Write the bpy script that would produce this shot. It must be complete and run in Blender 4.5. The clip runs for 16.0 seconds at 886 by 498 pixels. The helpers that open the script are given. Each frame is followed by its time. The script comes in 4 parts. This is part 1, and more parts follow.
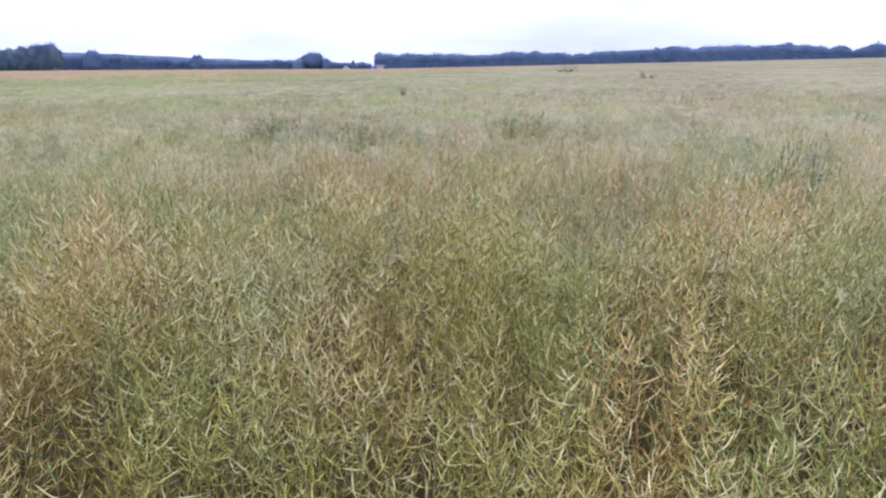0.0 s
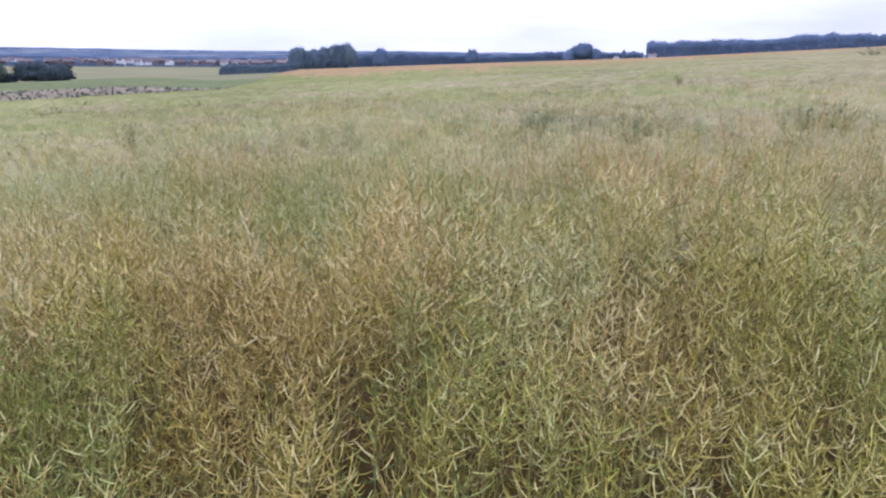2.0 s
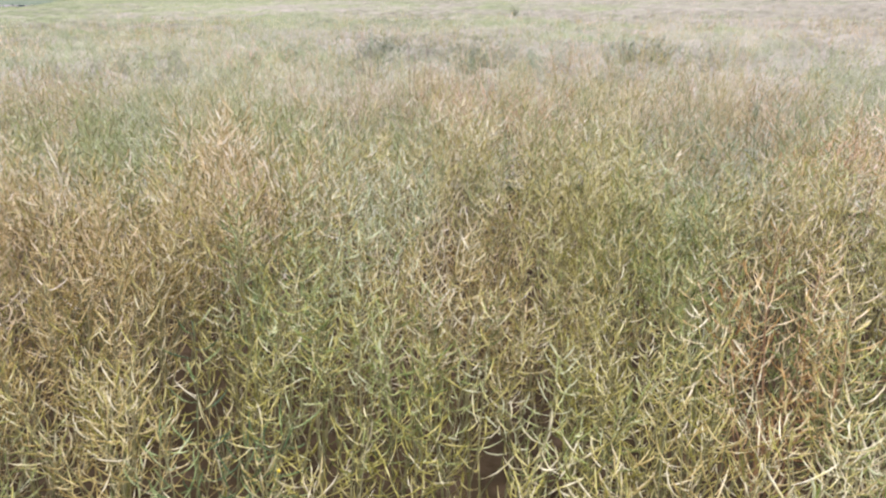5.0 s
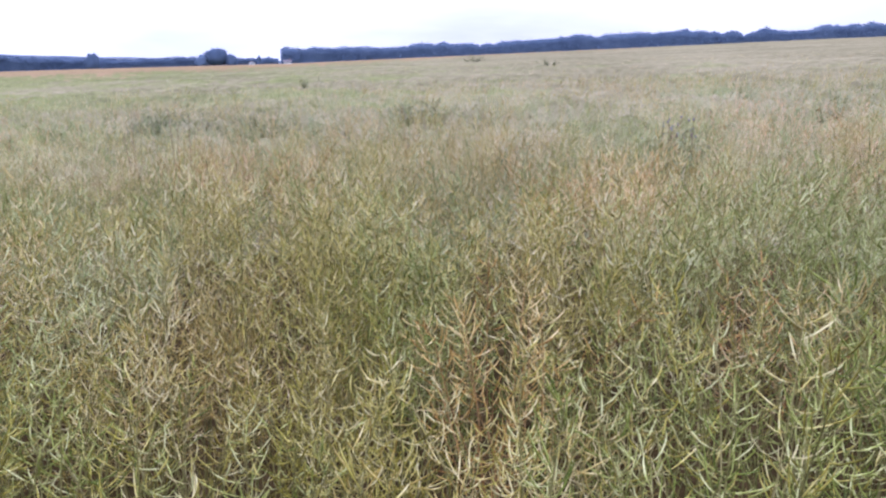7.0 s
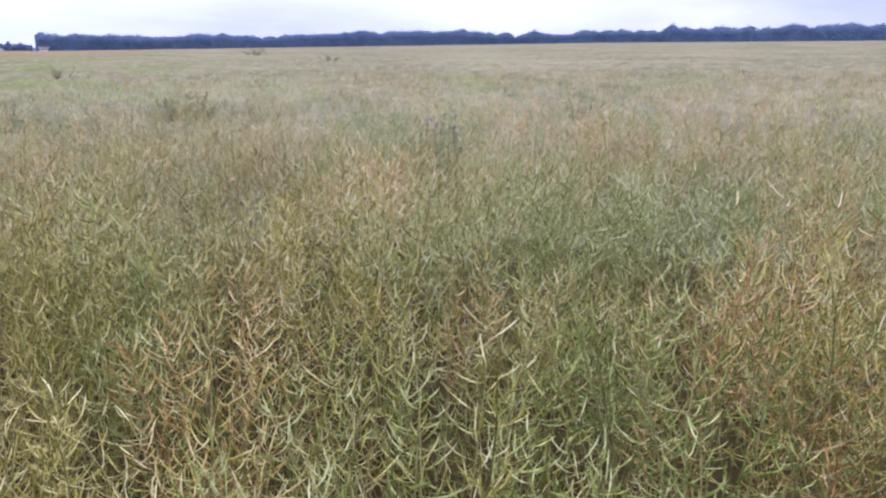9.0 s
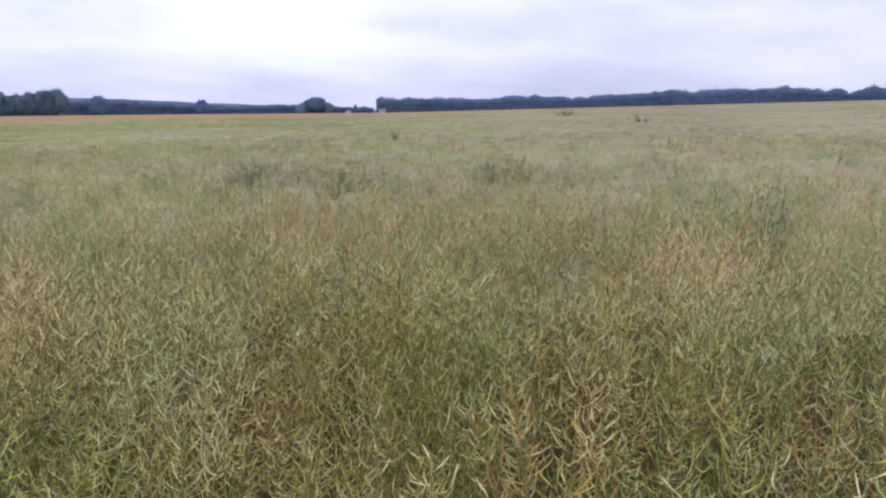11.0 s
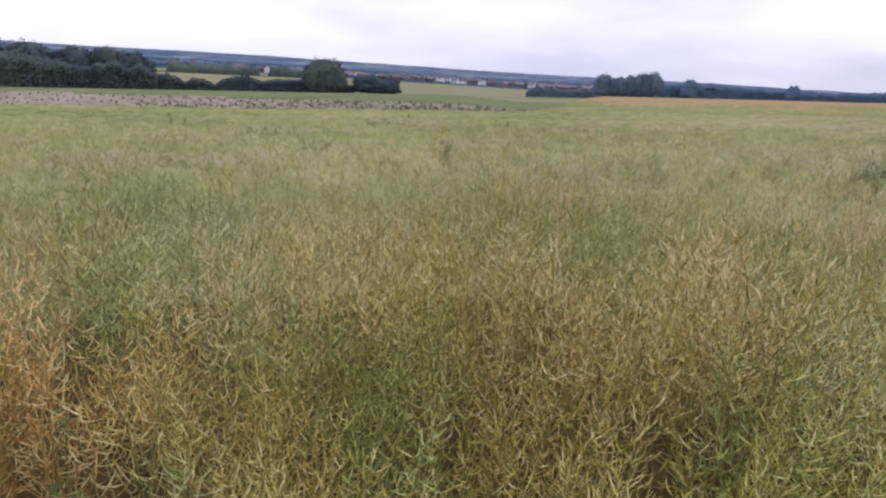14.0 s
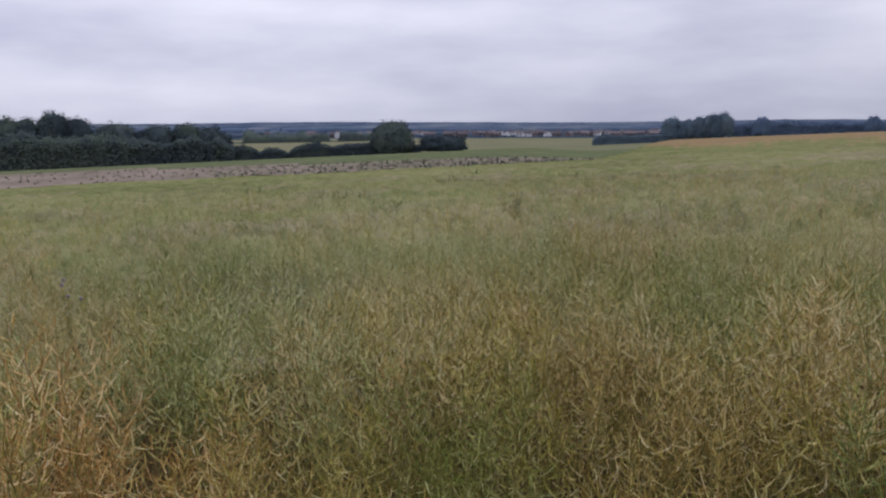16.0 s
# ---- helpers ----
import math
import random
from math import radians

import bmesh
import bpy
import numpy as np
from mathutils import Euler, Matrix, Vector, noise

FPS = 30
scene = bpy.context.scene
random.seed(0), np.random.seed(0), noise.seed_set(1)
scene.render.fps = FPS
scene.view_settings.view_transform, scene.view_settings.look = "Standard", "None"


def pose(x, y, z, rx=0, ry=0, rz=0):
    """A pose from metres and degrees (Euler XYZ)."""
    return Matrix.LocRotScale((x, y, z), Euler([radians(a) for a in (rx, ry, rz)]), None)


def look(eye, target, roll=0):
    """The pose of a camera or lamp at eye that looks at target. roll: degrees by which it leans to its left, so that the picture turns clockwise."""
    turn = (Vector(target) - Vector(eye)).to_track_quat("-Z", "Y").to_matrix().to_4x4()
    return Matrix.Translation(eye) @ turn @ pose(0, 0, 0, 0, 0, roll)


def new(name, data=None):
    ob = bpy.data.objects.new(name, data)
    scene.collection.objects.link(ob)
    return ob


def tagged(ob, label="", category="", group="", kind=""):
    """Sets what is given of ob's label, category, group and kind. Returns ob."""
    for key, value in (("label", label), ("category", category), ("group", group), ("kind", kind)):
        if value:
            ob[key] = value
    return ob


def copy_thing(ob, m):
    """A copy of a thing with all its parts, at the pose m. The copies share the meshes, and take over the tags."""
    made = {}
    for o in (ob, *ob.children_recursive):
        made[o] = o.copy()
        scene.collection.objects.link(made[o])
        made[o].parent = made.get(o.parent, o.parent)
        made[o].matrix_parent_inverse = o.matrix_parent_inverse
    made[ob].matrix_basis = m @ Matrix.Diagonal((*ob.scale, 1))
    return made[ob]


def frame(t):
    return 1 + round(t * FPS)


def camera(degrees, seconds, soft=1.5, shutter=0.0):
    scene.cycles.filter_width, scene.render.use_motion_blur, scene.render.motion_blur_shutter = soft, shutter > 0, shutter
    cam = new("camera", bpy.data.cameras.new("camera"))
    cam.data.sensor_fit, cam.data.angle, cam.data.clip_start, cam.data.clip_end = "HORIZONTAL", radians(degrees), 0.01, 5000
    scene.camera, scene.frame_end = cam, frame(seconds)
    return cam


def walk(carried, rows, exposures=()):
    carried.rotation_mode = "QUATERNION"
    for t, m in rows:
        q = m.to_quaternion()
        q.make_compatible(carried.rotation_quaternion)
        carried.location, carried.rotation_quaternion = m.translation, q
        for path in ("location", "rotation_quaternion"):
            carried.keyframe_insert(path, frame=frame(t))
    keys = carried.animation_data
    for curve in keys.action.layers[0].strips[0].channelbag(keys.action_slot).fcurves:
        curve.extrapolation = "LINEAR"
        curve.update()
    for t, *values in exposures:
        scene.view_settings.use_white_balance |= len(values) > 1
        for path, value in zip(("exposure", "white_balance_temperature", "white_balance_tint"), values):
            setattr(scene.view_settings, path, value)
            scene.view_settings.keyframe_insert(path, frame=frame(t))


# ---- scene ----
cam = camera(61.34, 16.0, soft=2.3)
# seconds, eye, turn
ROWS = [
    (0, -0.01, -0.024, 1.861, 76.73, -2.16, 3.57),
    (0.5, -0.016, -0.015, 1.865, 77.89, -1.23, 5.25),
    (1, -0.035, 0.003, 1.859, 76.66, -2.15, 7.28),
    (1.5, -0.079, 0, 1.852, 76.07, -2.1, 14.19),
    (2, -0.131, -0.013, 1.844, 75.6, -0.57, 23.42),
    (2.5, -0.185, 0.008, 1.829, 74.49, -1.08, 28.33),
    (3, -0.199, -0.002, 1.826, 74.54, -0.91, 31.95),
    (3.5, -0.204, -0.004, 1.823, 73.53, -1.09, 32.4),
    (4, -0.207, 0, 1.815, 72.1, -1.88, 31.31),
    (4.5, -0.16, 0.003, 1.83, 72.63, -1.74, 25.22),
    (5, -0.08, 0.008, 1.842, 70.7, -2.62, 11.7),
    (5.2, -0.05, 0.038, 1.833, 71.6, -3.1, 5.7),
    (7.3, 0.368, 0.106, 1.781, 76.45, -0.75, -5.75),
    (7.4, 0.407, 0.121, 1.779, 76.27, -1.66, -7.9),
    (7.5, 0.445, 0.135, 1.777, 75.91, -2.82, -10.94),
    (7.7, 0.481, 0.146, 1.775, 76.99, -4.51, -15.95),
    (8, 0.534, 0.162, 1.773, 77.55, -4.81, -19.69),
    (8.2, 0.542, 0.16, 1.772, 77.1, -3.19, -20.75),
    (10.3, 0.411, 0.104, 1.882, 75.48, -2.37, -6.32),
    (10.5, 0.4, 0.101, 1.892, 78.26, -0.89, -0.67),
    (11, 0.343, 0.105, 1.916, 79.93, -1.96, 3.71),
    (11.5, 0.271, 0.119, 1.91, 79.77, -2.58, 9.38),
    (12, 0.201, 0.084, 1.918, 78.73, -2.22, 18.07),
    (12.5, 0.079, 0.027, 1.908, 78.68, -2.3, 28.52),
    (13, -0.145, -0.09, 1.91, 77.65, -1.46, 42.6),
    (13.5, -0.248, -0.131, 1.9, 77.45, -2.66, 48.84),
    (14, -0.264, -0.1, 1.898, 76.71, -3.48, 45.93),
    (14.5, -0.299, -0.083, 1.896, 77.65, -1.95, 48.02),
    (15, -0.323, -0.023, 1.911, 79.66, -1.35, 48.64),
    (15.5, -0.333, -0.025, 1.911, 82.03, -1.35, 49.64),
    (16, -0.405, 0.006, 1.896, 80.72, 0.25, 50.83),
]

# the phone's own exposure and white balance: seconds, stops, kelvin, tint
EXPOSURES = [(0.0, -0.1, 5460, 20), (0.5, -0.29, 5430, 22), (1.0, -0.31, 5480, 21), (1.5, -0.22, 5710, 19), (3.0, -0.03, 5660, 19), (3.5, 0.11, 5560, 19), (4.0, 0.26, 5510, 21), (4.5, 0.42, 5500, 25),
             (5.0, 0.4, 5460, 29), (6.3, 0.16, 5430, 23), (7.5, -0.17, 5400, 25), (8.0, -0.25, 5450, 24), (10.5, -0.06, 5460, 20), (11.0, -0.56, 5890, 15), (11.5, -0.76, 6050, 15), (12.0, -0.85, 6210, 15),
             (12.5, -0.81, 6260, 15), (13.0, -0.63, 6360, 13), (13.5, -0.64, 6350, 13), (14.0, -0.57, 6310, 13), (14.5, -0.43, 6310, 13), (15.0, -0.72, 6410, 12), (15.5, -0.92, 6290, 12), (16.0, -1.22, 6250, 12)]
walk(cam, [(t, pose(x, y, z, rx, ry, rz)) for t, x, y, z, rx, ry, rz in ROWS], EXPOSURES)

# ---- sky and sun ----
world = bpy.data.worlds.new("overcast_sky")
scene.world = world
world.use_nodes = True
wt = world.node_tree
wt.nodes.clear()


def wnode(kind, **values):
    n = wt.nodes.new(kind)
    for k, v in values.items():
        n.inputs[k].default_value = v
    return n


sky = wt.nodes.new("ShaderNodeTexSky")
sky.sky_type, sky.sun_disc = "NISHITA", False
sky.sun_elevation, sky.sun_rotation = radians(48), radians(30)
coord = wt.nodes.new("ShaderNodeTexCoord")
squash = wnode("ShaderNodeMapping", Scale=(1.3, 1.3, 5.5))
banks = wnode("ShaderNodeTexNoise", Scale=1.5, Detail=5.0, Roughness=0.52)
ramp = wt.nodes.new("ShaderNodeValToRGB")
ramp.color_ramp.elements[0].position, ramp.color_ramp.elements[0].color = 0.32, (0.72, 0.745, 0.95, 1)
ramp.color_ramp.elements[1].position, ramp.color_ramp.elements[1].color = 0.68, (1.27, 1.26, 1.42, 1)
wt.links.new(coord.outputs["Generated"], squash.inputs["Vector"])
wt.links.new(squash.outputs[0], banks.inputs["Vector"])
wt.links.new(banks.outputs["Fac"], ramp.inputs["Fac"])
# an overcast sky grows brighter towards the zenith, and thins a little to the west
split = wt.nodes.new("ShaderNodeSeparateXYZ")
wt.links.new(coord.outputs["Generated"], split.inputs[0])
lift = wt.nodes.new("ShaderNodeMapRange")
lift.inputs["From Min"].default_value, lift.inputs["From Max"].default_value = 0.0, 1.0
lift.inputs["To Min"].default_value, lift.inputs["To Max"].default_value = 0.9, 2.1
wt.links.new(split.outputs["Z"], lift.inputs["Value"])
side = wt.nodes.new("ShaderNodeMapRange")
side.inputs["From Min"].default_value, side.inputs["From Max"].default_value = -1.0, 0.9
side.inputs["To Min"].default_value, side.inputs["To Max"].default_value = 1.6, 1.0
wt.links.new(split.outputs["X"], side.inputs["Value"])
glow = wt.nodes.new("ShaderNodeMath")
glow.operation = "MULTIPLY"
wt.links.new(lift.outputs[0], glow.inputs[0])
wt.links.new(side.outputs[0], glow.inputs[1])
clouds = wt.nodes.new("ShaderNodeVectorMath")
clouds.operation = "SCALE"
wt.links.new(ramp.outputs["Color"], clouds.inputs[0])
wt.links.new(glow.outputs[0], clouds.inputs["Scale"])
blue = wt.nodes.new("ShaderNodeBackground")
blue.inputs["Strength"].default_value = 0.05
grey = wt.nodes.new("ShaderNodeBackground")
both = wt.nodes.new("ShaderNodeMixShader")
both.inputs[0].default_value = 0.93
wout = wt.nodes.new("ShaderNodeOutputWorld")
wt.links.new(sky.outputs[0], blue.inputs["Color"])
wt.links.new(clouds.outputs[0], grey.inputs["Color"])
wt.links.new(blue.outputs[0], both.inputs[1])
wt.links.new(grey.outputs[0], both.inputs[2])
wt.links.new(both.outputs[0], wout.inputs["Surface"])

sun = bpy.data.lights.new("sun", "SUN")
sun.energy, sun.angle, sun.color = 1.35, radians(12), (1.0, 0.96, 0.9)
new("sun", sun).matrix_world = look((0.35 * 60, 0.6 * 60, 0.9 * 60), (0, 0, 0))

# ---- materials ----


def material(name, colours, scale=3.0, detail=4.0, rough=0.75, island=0.0, obj=0.0, patch=0.0, patch_scale=0.3, bump=0.0,
             bump_scale=40.0, stretch=(1, 1, 1), spec=0.3, thin=0.0, drift=None):
    """A procedural surface: a ramp of base colours, some with haze mixed in, run through by grain, by pieces and by
    large patches.
    """
    m = bpy.data.materials.new(name)
    m.use_nodes = True
    t = m.node_tree
    t.nodes.clear()
    out, bsdf = t.nodes.new("ShaderNodeOutputMaterial"), t.nodes.new("ShaderNodeBsdfPrincipled")
    geo = t.nodes.new("ShaderNodeNewGeometry")
    mapping = t.nodes.new("ShaderNodeMapping")
    mapping.inputs["Scale"].default_value = stretch
    t.links.new(geo.outputs["Position"], mapping.inputs["Vector"])
    grain = t.nodes.new("ShaderNodeTexNoise")
    grain.inputs["Scale"].default_value, grain.inputs["Detail"].default_value = scale, detail
    t.links.new(mapping.outputs[0], grain.inputs["Vector"])
    total = grain.outputs["Fac"]

    def plus(a, b, k):
        n = t.nodes.new("ShaderNodeMath")
        n.operation = "MULTIPLY_ADD"
        c = t.nodes.new("ShaderNodeMath")
        c.operation = "SUBTRACT"
        c.inputs[1].default_value = 0.5
        t.links.new(b, c.inputs[0])
        t.links.new(c.outputs[0], n.inputs[0])
        n.inputs[1].default_value = k
        t.links.new(a, n.inputs[2])
        return n.outputs[0]

    if island:
        total = plus(total, geo.outputs["Random Per Island"], island)
    if obj:
        info = t.nodes.new("ShaderNodeObjectInfo")
        total = plus(total, info.outputs["Random"], obj)
    if patch:
        big = t.nodes.new("ShaderNodeTexNoise")
        big.inputs["Scale"].default_value, big.inputs["Detail"].default_value = patch_scale, 3.0
        t.links.new(mapping.outputs[0], big.inputs["Vector"])
        total = plus(total, big.outputs["Fac"], patch)
    cr = t.nodes.new("ShaderNodeValToRGB")
    e = cr.color_ramp.elements
    while len(e) < len(colours):
        e.new(0.5)
    for i, c in enumerate(colours):
        e[i].position = 0.25 + 0.5 * i / max(1, len(colours) - 1)
        e[i].color = (*c, 1)
    t.links.new(total, cr.inputs["Fac"])
    shade = cr.outputs["Color"]
    if drift:
        # drifts of a second colour: its ramp, their size, their share, and how much commoner they grow per metre to the west
        others, size, share, westward = drift
        cr2 = t.nodes.new("ShaderNodeValToRGB")
        e2 = cr2.color_ramp.elements
        while len(e2) < len(others):
            e2.new(0.5)
        for i, c in enumerate(others):
            e2[i].position, e2[i].color = 0.25 + 0.5 * i / max(1, len(others) - 1), (*c, 1)
        t.links.new(total, cr2.inputs["Fac"])
        cloud = t.nodes.new("ShaderNodeTexNoise")
        cloud.inputs["Scale"].default_value, cloud.inputs["Detail"].default_value, cloud.inputs["Roughness"].default_value = size, 6.0, 0.62
        t.links.new(geo.outputs["Position"], cloud.inputs["Vector"])
        where = t.nodes.new("ShaderNodeSeparateXYZ")
        t.links.new(geo.outputs["Position"], where.inputs[0])
        lean = t.nodes.new("ShaderNodeMath")
        lean.operation, lean.inputs[1].default_value = "MULTIPLY_ADD", -westward
        t.links.new(where.outputs["X"], lean.inputs[0])
        t.links.new(cloud.outputs["Fac"], lean.inputs[2])
        part_ = t.nodes.new("ShaderNodeMapRange")
        part_.inputs["From Min"].default_value, part_.inputs["From Max"].default_value = 0.5 - (share - 0.5) * 0.5 - 0.1, 0.5 - (share - 0.5) * 0.5 + 0.1
        t.links.new(lean.outputs[0], part_.inputs["Value"])
        mixed = t.nodes.new("ShaderNodeMix")
        mixed.data_type = "RGBA"
        t.links.new(part_.outputs[0], mixed.inputs["Factor"])
        t.links.new(shade, mixed.inputs["A"])
        t.links.new(cr2.outputs["Color"], mixed.inputs["B"])
        shade = mixed.outputs["Result"]
    t.links.new(shade, bsdf.inputs["Base Color"])
    bsdf.inputs["Roughness"].default_value = rough
    bsdf.inputs["Specular IOR Level"].default_value = spec
    surface = bsdf.outputs[0]
    if thin:
        trans = t.nodes.new("ShaderNodeBsdfTranslucent")
        t.links.new(shade, trans.inputs["Color"])
        mix = t.nodes.new("ShaderNodeMixShader")
        mix.inputs[0].default_value = thin
        t.links.new(bsdf.outputs[0], mix.inputs[1])
        t.links.new(trans.outputs[0], mix.inputs[2])
        surface = mix.outputs[0]
    if bump:
        fine = t.nodes.new("ShaderNodeTexNoise")
        fine.inputs["Scale"].default_value, fine.inputs["Detail"].default_value = bump_scale, 5.0
        t.links.new(mapping.outputs[0], fine.inputs["Vector"])
        b = t.nodes.new("ShaderNodeBump")
        b.inputs["Strength"].default_value, b.inputs["Distance"].default_value = 0.8, bump
        t.links.new(fine.outputs["Fac"], b.inputs["Height"])
        t.links.new(b.outputs[0], bsdf.inputs["Normal"])
    t.links.new(surface, out.inputs["Surface"])
    return m


PODS = {"green": [(0.08, 0.112, 0.0157), (0.205, 0.243, 0.0391), (0.385, 0.405, 0.1087), (0.6, 0.595, 0.2697)],
        "yellow": [(0.14, 0.125, 0.0148), (0.34, 0.3, 0.0435), (0.54, 0.465, 0.1261), (0.7, 0.625, 0.3132)],
        "tan": [(0.17, 0.116, 0.0226), (0.37, 0.274, 0.0592), (0.555, 0.44, 0.1436), (0.71, 0.62, 0.3045)],
        "blue_green": [(0.062, 0.103, 0.0261), (0.168, 0.22, 0.0522), (0.345, 0.39, 0.1175), (0.58, 0.59, 0.261)],
        "ripe": [(0.23, 0.108, 0.0209), (0.44, 0.258, 0.0592), (0.62, 0.44, 0.1479), (0.75, 0.61, 0.2958)]}
POD_MATS = {n: material("pod_" + n, c, 30, island=0.34, obj=0.34, patch=0.45, patch_scale=0.8, rough=0.5, spec=0.16) for n, c in PODS.items()}
POD_GREEN, POD_YELLOW, POD_TAN, POD_BLUE, POD_RIPE = (POD_MATS[n] for n in ("green", "yellow", "tan", "blue_green", "ripe"))
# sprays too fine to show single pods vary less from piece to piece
# both lists repeat the pod colours with blue raised, as haze over the crop
HAZED_SPRAYS = [material("hazed_spray_" + n, [(r_ * 1.08, g_ * 1.05, b_ * 1.84) for r_, g_, b_ in c[:3]] + [(c[3][0] * 0.76, c[3][1] * 0.77, c[3][2] * 1.03)], 4, island=0.14, patch=0.6, patch_scale=0.35, rough=0.75, spec=0.06) for n, c in PODS.items()]
HAZED_MID_PODS = [material("hazed_mid_pod_" + n, [(r_ * 1.08, g_ * 1.05, b_ * 1.46) for r_, g_, b_ in c[:3]] + [(c[3][0] * 0.92, c[3][1] * 0.92, c[3][2] * 1.09)], 12, island=0.34, patch=0.55, patch_scale=0.8, rough=0.55, spec=0.12) for n, c in PODS.items()]
STALK = material("stalk", [(0.1, 0.1, 0.027), (0.2, 0.185, 0.052), (0.33, 0.285, 0.11)], 20, island=0.4, obj=0.3, rough=0.6)
STALK_RIPE = material("stalk_ripe", [(0.15, 0.075, 0.024), (0.28, 0.15, 0.048), (0.4, 0.25, 0.095)], 20, island=0.4, obj=0.3, rough=0.6)
GREENISH = [(0.112, 0.124, 0.052), (0.16, 0.172, 0.068), (0.206, 0.212, 0.086), (0.25, 0.248, 0.11)]
# canopy tans hold extra blue that stands in for haze over the field
CANOPY = material("crop_canopy", [(0.14, 0.126, 0.07), (0.202, 0.179, 0.1), (0.254, 0.224, 0.13), (0.3, 0.262, 0.158)], 1.6, 6.0, 0.95, patch=0.7, patch_scale=0.08, bump=0.1, bump_scale=7, spec=0.0, drift=(GREENISH, 0.3, 0.37, 0.005))
CANOPY_RIPE = material("crop_canopy_ripe", [(0.17, 0.125, 0.07), (0.235, 0.172, 0.093), (0.292, 0.206, 0.112), (0.338, 0.245, 0.146)], 1.2, 6.0, 0.95, patch=0.6, patch_scale=0.03, bump=0.08, bump_scale=9, spec=0.0)
SOIL = material("soil", [(0.03, 0.02, 0.008), (0.056, 0.038, 0.014), (0.092, 0.062, 0.026)], 8, 6.0, 0.95, bump=0.02, bump_scale=30, spec=0.05)
WEEDY = [(0.085, 0.092, 0.055), (0.13, 0.132, 0.082), (0.18, 0.168, 0.108)]
SOILY = [(0.15, 0.122, 0.092), (0.225, 0.184, 0.145), (0.305, 0.25, 0.205)]
BARE = material("bare_stubble", SOILY, 0.8, 7.0, 0.95, patch=0.5, patch_scale=0.1, bump=0.05, bump_scale=3, spec=0.0, drift=(WEEDY, 0.9, 0.12, 0.0))
BARE_WEEDY = material("weedy_stubble", SOILY, 0.8, 7.0, 0.95, patch=0.5, patch_scale=0.1, bump=0.05, bump_scale=3, spec=0.0, drift=(WEEDY, 0.7, 0.45, 0.0))
VERGE = material("verge_grass", [(0.085, 0.106, 0.054), (0.125, 0.143, 0.073), (0.17, 0.18, 0.097)], 0.6, 5.0, 0.9, patch=0.4, patch_scale=0.08, spec=0.0)
PALE = material("pale_crop_field", [(0.15, 0.152, 0.09), (0.185, 0.18, 0.108), (0.215, 0.205, 0.125)], 0.02, 4.0, 0.95, patch=0.5, patch_scale=0.006, spec=0.0)
# far land and hills: haze of the distance is put into these colours as blue
FAR_LAND_HAZED = material("far_land_hazed", [(0.035, 0.05, 0.06), (0.06, 0.08, 0.09), (0.12, 0.14, 0.12)], 0.012, 5.0, 0.95, patch=0.6, patch_scale=0.003, spec=0.0)
HILLS_HAZED = material("distant_hills_hazed", [(0.035, 0.055, 0.1), (0.07, 0.095, 0.145), (0.12, 0.145, 0.18), (0.21, 0.225, 0.24)], 0.008, 6.0, 0.95, patch=1.0, patch_scale=0.003, spec=0.0)
# trees at the brow: leaf green pushed to blue to imitate haze
LEAF_HAZED = material("tree_leaf_hazed", [(0.064, 0.092, 0.121), (0.09, 0.124, 0.155), (0.115, 0.155, 0.175)], 0.5, 3.0, 0.85, island=0.18, obj=0.3, patch=0.3, patch_scale=0.15, spec=0.0)
LEAF_GREY = material("grey_green_leaf", [(0.052, 0.068, 0.068), (0.073, 0.093, 0.086), (0.098, 0.118, 0.1)], 0.5, 3.0, 0.85, island=0.2, patch=0.5, patch_scale=0.2, spec=0.0)
# the blue is distance haze painted into the leaf colour
LEAF_FAR_HAZED = material("far_leaf_hazed", [(0.078, 0.11, 0.169), (0.098, 0.135, 0.201), (0.123, 0.163, 0.231)], 0.2, 3.0, 0.85, island=0.22, patch=0.5, patch_scale=0.03, spec=0.0)
# hedge green, made lighter and bluer to paint a thin haze over it
LEAF_HEDGE_HAZED = material("hedge_leaf_hazed", [(0.045, 0.06, 0.068), (0.06, 0.078, 0.084), (0.088, 0.11, 0.09)], 0.4, 3.0, 0.85, island=0.05, obj=0.3, patch=0.8, patch_scale=0.06, spec=0.0)
BARK = material("bark", [(0.05, 0.04, 0.03), (0.1, 0.08, 0.06)], 6, rough=0.9)
# town trees carry the valley's haze as blue in the leaf colour
LEAF_TOWN_HAZED = material("town_leaf_hazed", [(0.057, 0.081, 0.115), (0.081, 0.106, 0.144), (0.115, 0.144, 0.172)], 0.1, 3.0, 0.85, island=0.3, patch=0.7, patch_scale=0.01, spec=0.0)
WEED = material("weed_green", [(0.06, 0.088, 0.034), (0.1, 0.13, 0.052), (0.16, 0.18, 0.08)], 12, island=0.5, obj=0.3, thin=0.2)
MALLOW = material("mallow_green", [(0.045, 0.085, 0.018), (0.07, 0.12, 0.028), (0.1, 0.16, 0.045)], 12, island=0.4, thin=0.2)
DOCK = material("dock_brown", [(0.1, 0.05, 0.025), (0.17, 0.09, 0.045), (0.24, 0.15, 0.08)], 20, island=0.5)
TUFT = material("dark_tuft", [(0.055, 0.066, 0.05), (0.088, 0.098, 0.07), (0.14, 0.142, 0.098)], 3, island=0.4)
PURPLE = material("thistle_purple", [(0.15, 0.125, 0.14), (0.22, 0.185, 0.21)], 60, island=0.4)
YELLOW = material("petal_yellow", [(0.65, 0.5, 0.02), (0.8, 0.65, 0.05)], 60)
WALL_WHITE = material("white_wall", [(0.55, 0.55, 0.55), (0.8, 0.79, 0.78)], 0.8, obj=0.5)
